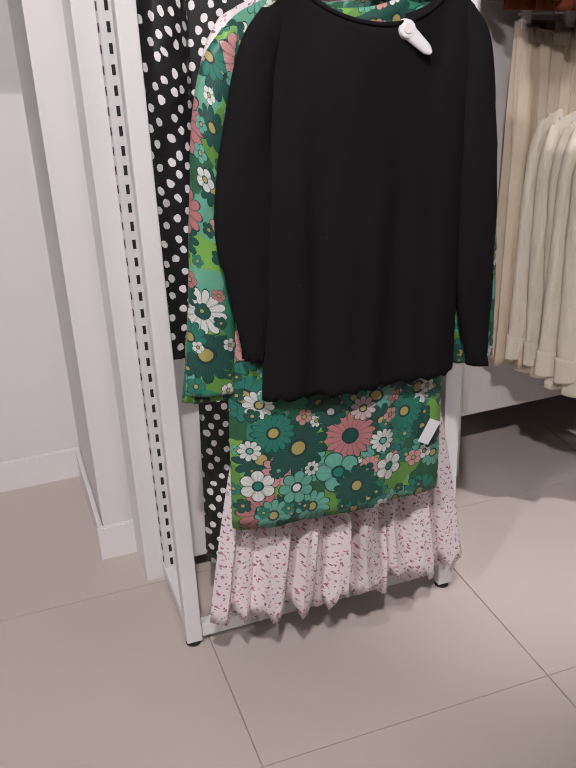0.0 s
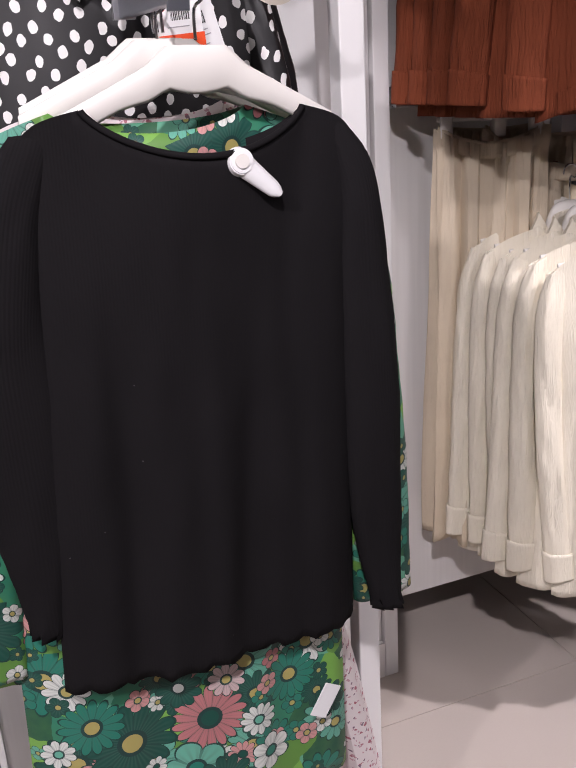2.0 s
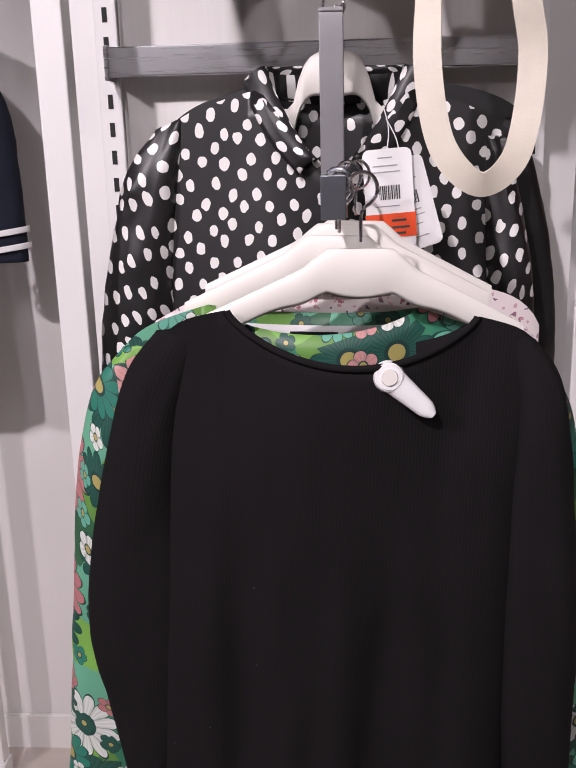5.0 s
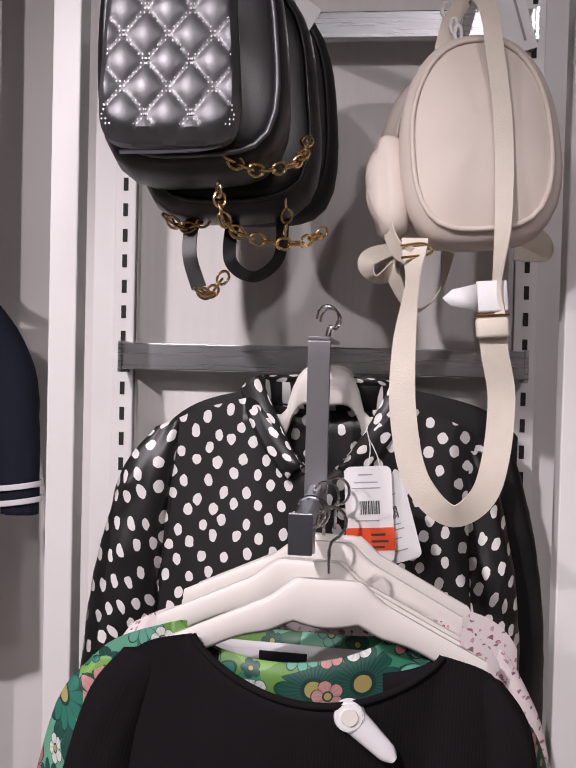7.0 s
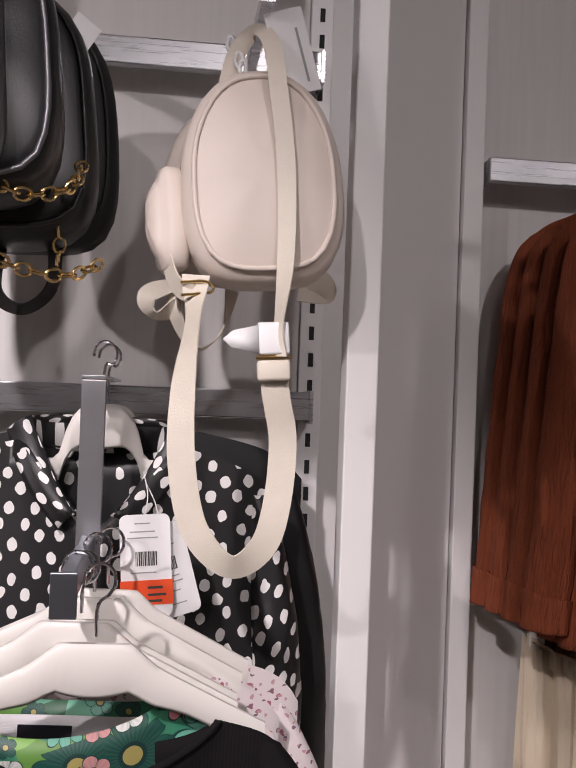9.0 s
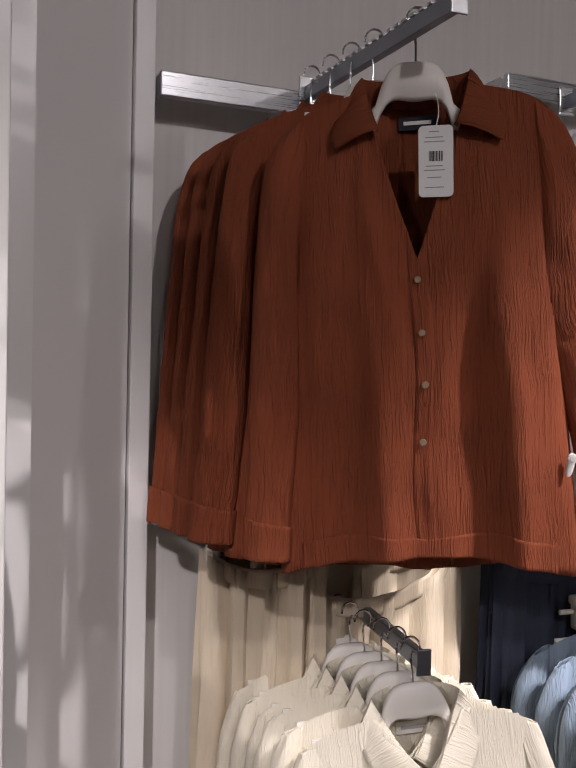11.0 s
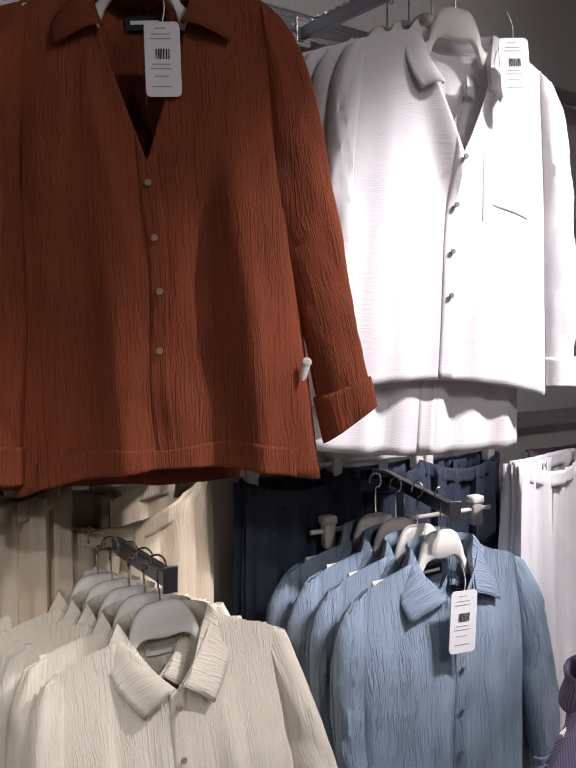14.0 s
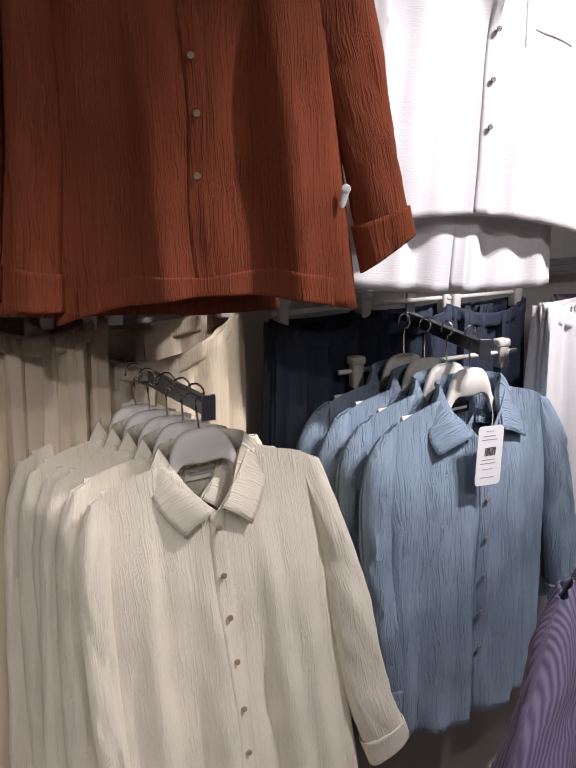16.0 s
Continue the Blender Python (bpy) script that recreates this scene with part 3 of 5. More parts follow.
def set_in_sleeve(edges, sd, u0=0.0, u1=1.0, grow=0.0, seed=1, wrinkle=0.006, n=48, sides=26, frill=0.0):
    """A flat hanging sleeve between an outer and an inner edge (pairs of x, z), on side sd; edges also hold depth and two y places."""
    bm = bmesh.new()
    uv = bm.loops.layers.uv.new("UVMap")
    rows, uvs, run, last = [], [], 0.0, None
    outer, inner, depth, y0, y1 = edges
    co, ci = spline(outer, 200), spline(inner, 200)
    for i in range(n + 1):
        u = u0 + (u1 - u0) * i / n
        q = min(200, int(round(u * 200)))
        o, e = Vector((sd * co[q][0], 0, co[q][1])), Vector((sd * ci[q][0], 0, ci[q][1]))
        c, h = (o + e) / 2, (o - e) / 2
        h *= 1 + grow / max(h.length, 0.01)
        c.y = y0 + (y1 - y0) * smooth01(u * 1.3)
        run += (c - last).length if last else 0.0
        last = c.copy()
        d = (depth * smooth01(0.30 + 2.4 * u) + grow) * (1 - 0.25 * smooth01((u - 0.75) / 0.25))
        row, ur = [], []
        for k in range(sides):
            th = 6.2832 * k / sides
            a, b = math.cos(th), math.sin(th)
            fa = math.copysign(abs(a) ** 0.85, a)
            w = wrinkle * noise.noise((a * 1.1 + seed * 2.3, run * 13 - a * 1.6, b * 1.2 + seed))
            w += 0.7 * wrinkle * noise.noise((run * 34 + a * 3.2, a * 1.6 + seed * 5, b * 2.0)) * smooth01(run * 5)
            w += 0.3 * wrinkle * noise.noise((run * 75 - a * 4, a * 4 + seed * 3, b * 3)) * smooth01(run * 5)
            fr = frill * smooth01((u - 0.95) / 0.05) * math.sin(8 * th + seed)
            hn = h.normalized()
            p = c + h * fa + hn * (0.35 * w * abs(a) + fr) + Vector((0, b * (d + w * 0.9 + fr), 0))
            row.append(bm.verts.new(p))
            ur.append((a * max(h.length, 0.02) + seed * 0.31 + (0.6 if b > 0 else 0.0), -run))
        rows.append(row + [row[0]])
        uvs.append(ur + [ur[0]])
    grid_faces(bm, rows, uv, uvs)
    bmesh.ops.recalc_face_normals(bm, faces=bm.faces)
    return bm


def collar_mesh(cut, end, tip, stand=0.024, fall=0.048):
    """A turned-down shirt collar; end: where its front edge meets the neckline, tip: its point (x, z)."""
    bm = bmesh.new()
    uv = bm.loops.layers.uv.new("UVMap")
    neck = cut.neck

    def front(x, z, lift):
        sv = max(-1.0, min(1.0, x / cut.sh))
        t = cut.top(sv, -1)
        v = max(0.02, min(1.0, (z - t) / (-cut.length - t)))
        return cut.at(sv, v, -1, lift).y

    rows, uvs, n = [], [], 22
    for i in range(-n, n + 1):
        sg, u = (1 if i >= 0 else -1), abs(i) / n
        if u <= 0.5:
            a, b = math.sin(math.pi * u), math.cos(math.pi * u)
            base = Vector((neck * 0.94 * a, 0.036 * b, -cut.back * b - 0.004))
            fold = Vector((neck * 0.98 * a, 0.040 * b + 0.002, stand - 0.004 * a))
            out = Vector(((neck + 0.022) * a, 0.052 * b - 0.010 * a, stand - fall * (0.9 + 0.1 * b)))
            w = 0.0
        else:
            w = (u - 0.5) * 2
            ease = smooth01(w)
            fx, fz = neck * 0.98 + (end[0] - neck * 0.98) * w, (stand - 0.004) * (1 - w) + end[1] * w - 0.010 * math.sin(math.pi * w)
            fy = min(-0.002, front(fx, min(fz, -0.01), 0.008)) * ease - 0.002 * (1 - ease)
            fold = Vector((fx, fy - 0.004 * ease, fz))
            base = fold + Vector((-0.004, 0.010 * (1 - w), -0.012 * (1 - w)))
            ox = (neck + 0.022) * (1 - w) + tip[0] * w + 0.012 * math.sin(math.pi * w)
            oz = (stand - fall * 0.9) * (1 - w) + tip[1] * w
            oy = min(front(ox, oz, 0.009), -0.012) * (0.35 + 0.65 * ease) - 0.004 * ease
            out = Vector((ox, oy, oz))
        ro = [base, fold + Vector((0, 0.002, -0.003))]
        for k in (0.0, 0.12, 0.35, 0.6, 0.85, 1.0):
            p = fold.lerp(out, k) + Vector((0, -0.005 * math.sin(math.pi * min(1.0, k * 1.2 + 0.1)), 0.003 * math.sin(math.pi * k)))
            ro.append(p)
        rows.append([bm.verts.new((sg * p.x, p.y, p.z)) for p in ro])
        uvs.append([(sg * u * 0.2, 0.011 * k) for k in range(len(ro))])
    grid_faces(bm, rows, uv, uvs)
    bmesh.ops.recalc_face_normals(bm, faces=bm.faces)
    return bm


def strip_on(cut, s0, s1, v0, v1, lift=0.003, n=30, side=-1, m=4):
    """A strip of cloth that follows a sheet of the garment."""
    bm = bmesh.new()
    uv = bm.loops.layers.uv.new("UVMap")
    rows, uvs = [], []
    for i in range(n + 1):
        v = v0 + (v1 - v0) * i / n
        k = cut.half(0.4) / cut.half(v)
        pts = [cut.at((s0 + (s1 - s0) * j / m) * k, v, side, lift) for j in range(m + 1)]
        rows.append([bm.verts.new(p) for p in pts])
        uvs.append([(p.x, p.z) for p in pts])
    grid_faces(bm, rows, uv, uvs)
    return bm


def button_mesh(r=0.0048):
    bm = bmesh.new()
    bmesh.ops.create_cone(bm, cap_ends=True, segments=16, radius1=r, radius2=r * 0.85, depth=0.0025, matrix=pose(0, 0, 0, 90))
    for sx in (-1, 1):
        bmesh.ops.create_cone(bm, cap_ends=True, segments=6, radius1=r * 0.16, radius2=r * 0.16, depth=0.0008, matrix=pose(sx * r * 0.3, -0.0016, 0, 90))
    me = bpy.data.meshes.new("button")
    bm.to_mesh(me)
    bm.free()
    return me


BTN, BTN_GREY = button_mesh(), button_mesh()
BTN.materials.append(M_BUTTON)
BTN_GREY.materials.append(M_GREYBTN)


def hanger_on(m, group, low=False, half=0.150, hook=0.07, label="white plastic clothes hanger with a chrome hook"):
    """A broad plastic hanger; m puts the top of the garment's neck."""
    h = thing("clothes_hanger", m, label, "hanger", group)
    bm = bmesh.new()
    n, rows = 40, []
    for i in range(n + 1):
        s = -1 + 2 * i / n
        a = abs(s)
        if low:
            top = 0.046 - 0.064 * min(1.0, a / 0.36) ** 4
            und = top - (0.052 - 0.038 * smooth01(a / 0.7))
            t, y = 0.009 - 0.005 * smooth01(a / 0.5), 0.0
        else:
            # a flat-topped middle, a shoulder and a straight falling arm
            top = 0.062 - 0.008 * smooth01((a - 0.18) / 0.20) - 0.060 * max(0.0, a - 0.20) / 0.80
            und = top - (0.046 - 0.020 * smooth01(a / 0.6))
            t, y = 0.006 - 0.001 * a, 0.006 * a * a
        x = s * half
        rows.append([bm.verts.new(p) for p in ((x, y - t, und + 0.004), (x, y - t, top - 0.005), (x, y - t * 0.5, top), (x, y + t * 0.5, top), (x, y + t, top - 0.005),
                                               (x, y + t, und + 0.004), (x, y + t * 0.5, und), (x, y - t * 0.5, und))])
    rows2 = [r + [r[0]] for r in rows]
    grid_faces(bm, rows2)
    bm.faces.new(rows[0])
    bm.faces.new(rows[-1][::-1])
    bmesh.ops.recalc_face_normals(bm, faces=bm.faces)
    part("body", bm, M_HANGER, h)
    r = 0.015
    pts = [(0, 0, 0.040 if low else 0.068), (0, 0, 0.075 + hook * 0.35)]
    pts += [(r * (math.cos(q) - 0) * 0.9, 0, 0.075 + hook - r + r * math.sin(q)) for q in (-0.9, -0.2, 0.5, 1.2, 1.9, 2.6, 3.3)]
    part("hook", tube(pts, 0.0017, 30, 6), M_CHROME, h, "chrome wire hook")
    return h


def swing_tag(parent_m, w, h, group="", red=False, label="white cardboard price tag with a barcode"):
    """A price tag whose top middle is at the pose."""
    t = thing("price_tag", parent_m, label, "price tag", group)
    bm = boxed(-w / 2, -0.0008, -h, w / 2, 0.0008, 0)
    es = [e for e in bm.edges if abs(e.verts[0].co.y - e.verts[1].co.y) > 0.001]
    bmesh.ops.bevel(bm, geom=es, offset=w * 0.14, segments=4, affect="EDGES", profile=0.5)
    part("card", bm, M_TAG, t, smooth=False)
    rnd = random.Random(3)
    bm = bmesh.new()
    x = -w * 0.2
    while x < w * 0.2:
        d = rnd.choice((0.0006, 0.001, 0.0015))
        box(bm, x, -0.0013, -h * 0.50, x + d, -0.0011, -h * 0.36)
        x += d + rnd.choice((0.0006, 0.001))
    part("barcode", bm, M_INK, t, "printed black barcode", smooth=False)
    bm = bmesh.new()
    for z, q in ((0.08, 0.3), (0.16, 0.5), (0.22, 0.6), (0.56, 0.5), (0.62, 0.6), (0.72, 0.4), (0.86, 0.55)):
        if red and z > 0.6:
            continue
        box(bm, -w * q / 2 - w * 0.05, -0.0013, -h * z - 0.0012, w * q / 2 - w * 0.05, -0.0011, -h * z)
    tagged(part("print", bm, M_GREYINK, t, "grey lines of small print", smooth=False), kind="stuff")
    if red:
        part("sticker", boxed(-w / 2 - 0.001, -0.0018, -h * 0.88, w / 2 + 0.001, -0.0012, -h * 0.64), M_RED, t, "orange-red discount sticker", smooth=False)
        bm = bmesh.new()
        for z, q in ((0.70, 0.3), (0.77, 0.36), (0.83, 0.28)):
            box(bm, w * 0.02, -0.0024, -h * z - 0.0025, w * (0.02 + q), -0.002, -h * z)
        tagged(part("sticker_print", bm, M_INK, t, smooth=False), kind="stuff")
    part("string", tube([(0, 0, -h * 0.04), (0.004, 0.004, 0.02), (0.0, 0.01, 0.045)], 0.0007, 10, 5), M_TAG, t)
    return t


def security_tag(m, label, scale=1.0):
    """Round head with a tapered tail."""
    t = thing("security_tag", m, label, "security tag")
    bm = bmesh.new()
    bmesh.ops.create_cone(bm, cap_ends=True, segments=28, radius1=0.019, radius2=0.016, depth=0.012, matrix=pose(0, 0, 0, 90))
    bmesh.ops.bevel(bm, geom=[e for e in bm.edges], offset=0.0015, segments=2, affect="EDGES")
    part("head", bm, M_TAG, t)
    bm = bmesh.new()
    rows = []
    for i in range(13):
        u = i / 12
        w = 0.016 - 0.006 * u if u < 0.9 else 0.0095 - 0.05 * (u - 0.9)
        hh = 0.009 - 0.004 * u
        x = 0.068 * u
        rows.append([bm.verts.new((x, hh * math.sin(q) - 0.001, w * math.cos(q))) for q in [6.2832 * k / 14 for k in range(14)]])
    grid_faces(bm, [r + [r[0]] for r in rows])
    bm.faces.new(rows[-1])
    bmesh.ops.recalc_face_normals(bm, faces=bm.faces)
    bmesh.ops.transform(bm, matrix=pose(0, 0.004, 0, 0, 42, 0), verts=bm.verts)
    part("tail", bm, M_TAG, t)
    bm = bmesh.new()
    bmesh.ops.create_cone(bm, cap_ends=True, segments=20, radius1=0.010, radius2=0.009, depth=0.003, matrix=pose(0, -0.007, 0, 90))
    part("cap", bm, M_HANGER, t)
    return t


def blouse(m, cut, cloth, name, label, category, group="", left=None, right=None, collar=None, placket=True, buttons=(), btn=None,
           cuffs=True, inner=None, wrinkle=0.006, frill=0.0, hemband=0.0, pocket=False, seed=1):
    """A garment on its hanger with the parts that it shows."""
    g = thing(name, m, label, category, group)
    part("body", cut.body(), cloth, g, thick=0.0016)
    for nm, pts in (("left_sleeve", left), ("right_sleeve", right)):
        if not pts:
            continue
        sd, sn = (-1 if nm[0] == "l" else 1), seed + (3 if nm[0] == "l" else 7)
        sl = part("sleeve", set_in_sleeve(pts, sd, 0.0, 1.0, 0.0, sn, wrinkle, frill=frill), cloth, g, thick=0.0014)
        if cuffs:
            part("cuff", set_in_sleeve(pts, sd, 0.90, 1.0, 0.0035, sn, wrinkle * 0.5, 10), cloth, sl, thick=0.002)
    if collar:
        part("collar", collar_mesh(cut, *collar), cloth, g, thick=0.002)
    if placket:
        part("placket", strip_on(cut, -0.072, 0.072, 0.004, 0.995, 0.0009), cloth, g, thick=0.0008)
    for z in buttons:
        b = new("button", btn or BTN)
        b.parent = g
        p = cut.at(0.0, (z + cut.dip) / (cut.dip - cut.length), -1, 0.0065)
        b.location = p
    if hemband:
        part("hem_band", strip_on(cut, -0.97, 0.97, 1 - hemband, 1.0, 0.0025, 8, -1, 40), cloth, g, thick=0.0012)
    if pocket:
        part("pocket", strip_on(cut, 0.28, 0.78, 0.26, 0.47, 0.0010, 24, -1, 20), cloth, g, thick=0.0008)
    if inner:
        bm = boxed(-0.026, 0.030, -cut.back - 0.034, 0.026, 0.0315, -cut.back - 0.015)
        lb = part("neck_label", bm, inner, g, "woven neck label", smooth=False)
        part("label_print", boxed(-0.019, 0.0286, -cut.back - 0.027, 0.019, 0.0294, -cut.back - 0.022), M_GREYINK if inner is M_CREAMLABEL else M_TAG, lb, smooth=False)
    return g


def trousers(m, half, length, cloth, label, group="", seed=1, depth=0.05, folds=5.0, legs=True, name="trousers", category="trousers", tilt=0.0, sag=0.03):
    """Wide trousers with an elastic waist, clipped to a bar."""
    g = thing(name, m, label, category, group)
    for sd in ((-1, 1) if legs else (0,)):
        bm = bmesh.new()
        uv = bm.loops.layers.uv.new("UVMap")
        rows, uvs, n, k = [], [], 40, 64
        for i in range(n + 1):
            v = i / n
            row, ur = [], []
            for j in range(k):
                th = 6.2832 * j / k
                w = half * (0.52 + 0.10 * v) if legs else half
                cx = sd * half * 0.5
                gath = (0.004 if v < 0.04 else 0.0) * math.sin(15 * th) + (0.007 + 0.012 * v) * math.sin(folds * th + seed + 2 * v) + (0.004 + 0.005 * v) * math.sin((2 * folds + 1) * th + 3 * seed) + 0.010 * v * noise.noise((math.cos(th) * 2, math.sin(th) * 2 + seed, v * 3))
                x = cx + math.cos(th) * (w + gath)
                y = math.sin(th) * (depth * (0.6 + 0.5 * v) + gath)
                z = -length * v - tilt * x - (sag if y < 0 else sag * 0.35) * max(0.0, 1 - (x / (half * 1.05)) ** 2) * (1 - v)
                row.append(bm.verts.new((x, y, z)))
                ur.append((x + (0.5 if y > 0 else 0), z))
            rows.append(row + [row[0]])
            uvs.append(ur + [ur[0]])
        grid_faces(bm, rows, uv, uvs)
        bmesh.ops.recalc_face_normals(bm, faces=bm.faces)
        part("leg" if legs else "skirt", bm, cloth, g, thick=0.0016)
    bm = bmesh.new()
    uv = bm.loops.layers.uv.new("UVMap")
    rows = []
    for i in range(5):
        rows.append([bm.verts.new((math.cos(6.2832 * j / 60) * (half * 1.0 + 0.003 * math.sin(j * 2.1)), math.sin(6.2832 * j / 60) * (depth * 0.7 + 0.003 * math.sin(j * 2.1)) , 0.006 - 0.008 * i - tilt * math.cos(6.2832 * j / 60) * half - (sag if j > 30 else sag * 0.35) * max(0.0, 1 - (math.cos(6.2832 * j / 60) / 1.05) ** 2))) for j in range(60)])
    grid_faces(bm, [r + [r[0]] for r in rows], uv, [[(0.02 * j, 0.01 * i) for j in range(61)] for i in range(5)])
    part("waistband", bm, cloth, g, thick=0.002)
    return g


def clip_hanger(m, half, group):
    h = thing("clip_hanger", m, "clear white plastic hanger bar with trouser clips", "hanger", group)
    part("bar", tube([(-half, 0, 0), (half, 0, 0)], 0.005, 1, 8), M_HANGER, h)
    for sx in (-1, 1):
        bm = boxed(sx * half * 0.82 - 0.012, -0.012, -0.035, sx * half * 0.82 + 0.012, 0.012, 0.018, 0.004)
        box(bm, sx * half * 0.82 - 0.016, -0.014, 0.012, sx * half * 0.82 + 0.016, 0.014, 0.030, 0.005)
        part("clip", bm, M_HANGER, h)
    part("hook", tube([(0, 0, 0), (0, 0, 0.05), (0.018, 0, 0.07), (0, 0, 0.088), (-0.016, 0, 0.075)], 0.0018, 20, 6), M_CHROME, h)
    return h


# ---- the room ----
def wall(name, x0, y0, z0, x1, y1, z1, material=None, label="smooth off-white painted plaster wall"):
    return tagged(finish(name, boxed(x0, y0, z0, x1, y1, z1), material or M_WALL), label, "wall", kind="structure")


BACK = 2.37
wall("wall_north", -3.0, BACK, 0, 5.0, BACK + 0.15, CEIL)
# unseen walls and ceiling added to close the room for bounced light
wall("unseen_wall_south", -3.0, -3.15, 0, 5.0, -3.0, CEIL)
wall("unseen_wall_west", -3.15, -3.15, 0, -3.0, BACK + 0.15, CEIL)
wall("unseen_wall_east", 5.0, -3.15, 0, 5.15, BACK + 0.15, CEIL)
tagged(finish("ceiling", boxed(-3.15, -3.15, CEIL, 5.15, BACK + 0.15, CEIL + 0.12), M_CEIL), "unseen grey ceiling, kept dark to limit bounced light", "ceiling", kind="structure")
wall("wall_pier", 0.445, 1.92, 0, 1.428, BACK - 0.001, CEIL, label="off-white plaster pier that juts out between two shop bays")


def baseboard(x0, y0, x1, y1, name="baseboard"):
    bm = boxed(x0, y0, 0.0, x1, y1, 0.095)
    bmesh.ops.bevel(bm, geom=[e for e in bm.edges if e.verts[0].co.z > 0.09 and e.verts[1].co.z > 0.09], offset=0.004, segments=2, affect="EDGES")
    return tagged(finish(name, bm, M_BASE), "white painted baseboard", "baseboard", kind="structure")


baseboard(0.429, 1.906, 1.4285, 1.9185)
baseboard(0.4315, 1.919, 0.4435, BACK - 0.015)
baseboard(-3.0, BACK - 0.014, 0.445, BACK - 0.0015)
baseboard(1.430, BACK - 0.014, 4.99, BACK - 0.0015)

# ---- the bay with the black top ----
G1 = "fittings of the first bay"
PANEL_Y = 1.745


# a solid dark block in place of the shade inside an opening
def slot_mesh(w, d, h):
    me = bpy.data.meshes.new("slot")
    bm = boxed(-w / 2, -d / 2, 0, w / 2, d / 2, h)
    bm.to_mesh(me)
    bm.free()
    me.materials.append(M_DARK)
    return me


SLOT, SIDE_SLOT = slot_mesh(0.007, 0.0030, 0.019), slot_mesh(0.0012, 0.008, 0.016)


def upright(x, y, z0, z1, side_slots, label="white slotted steel upright, its openings drawn as dark blocks"):
    u = thing("slotted_upright", pose(x, y, 0), label, "upright", "slotted uprights")
    part("profile", boxed(-0.016, 0.0, z0, 0.016, 0.035, z1, 0.0015), M_WHITE, u, smooth=False)
    z = z0 + 0.03
    while z < z1 - 0.03:
        for me, at in ((SLOT, (0, 0.0005, z)), (SIDE_SLOT, (math.copysign(0.0166, side_slots), 0.016, z))):
            sl = new("slot", me)
            sl.parent, sl.location = u, at
        z += 0.0375
    return u


upright(0.579, PANEL_Y - 0.008, 0.03, 2.75, -1)
upright(1.160, PANEL_Y - 0.008, 0.03, 2.75, 1)
tagged(finish("back_panel", boxed(0.5955, PANEL_Y, 0.06, 1.1435, PANEL_Y + 0.018, 2.75), M_PANEL), "white melamine back panel with faint grain", "panel", kind="structure")
tagged(finish("side_filler", boxed(0.52, PANEL_Y + 0.03, 0.0, 0.5635, 1.905, 2.75), M_WHITE), "white filler strip beside the shop bay", "panel", kind="structure")
tagged(finish("side_filler", boxed(1.1765, PANEL_Y + 0.03, 0.0, 1.26, 1.905, 2.75), M_WHITE), "white filler strip beside the shop bay", "panel", kind="structure")

fr = thing("wall_bay_frame", pose(0, 0, 0), "white square-tube frame standing round the shop bay", "frame")
part("post", boxed(0.555, 1.500, 0.012, 0.590, 1.535, 2.75, 0.002), M_WHITE, fr, smooth=False)
part("post", boxed(1.160, 1.470, 0.012, 1.196, 1.505, 2.75, 0.002), M_WHITE, fr, smooth=False)
part("floor_rail", boxed(0.560, 1.536, 0.02, 0.585, 1.90, 0.052, 0.002), M_WHITE, fr, smooth=False)
part("floor_rail", boxed(1.166, 1.506, 0.02, 1.190, 1.90, 0.052, 0.002), M_WHITE, fr, smooth=False)
part("floor_rail", boxed(0.591, 1.503, 0.02, 1.159, 1.530, 0.052, 0.002), M_WHITE, fr, smooth=False)
for x, y in ((0.5725, 1.5175), (1.178, 1.4875)):
    bm = bmesh.new()
    bmesh.ops.create_cone(bm, cap_ends=True, segments=16, radius1=0.017, radius2=0.014, depth=0.012, matrix=pose(x, y, 0.006))
    part("foot", bm, M_DARK, fr, "black rubber foot")


def rail(x0, x1, y, z, group=G1):
    r = thing("display_rail", pose(0, 0, 0), "flat brushed-steel rail hung across the bay", "rail", group)
    part("bar", boxed(x0, y - 0.008, z - 0.019, x1, y + 0.008, z + 0.019, 0.002), M_STEEL, r, smooth=False)
    for x in (x0, x1):
        bm = boxed(x - 0.003, y - 0.010, z - 0.024, x + 0.003, PANEL_Y - 0.008 if y < 1.8 else y + 0.04, z + 0.021, 0.001)
        part("end_bracket", bm, M_STEEL, r, smooth=False)
    return r


rail(0.588, 1.156, 1.700, 1.580)
rail(0.588, 1.156, 1.700, 2.043)


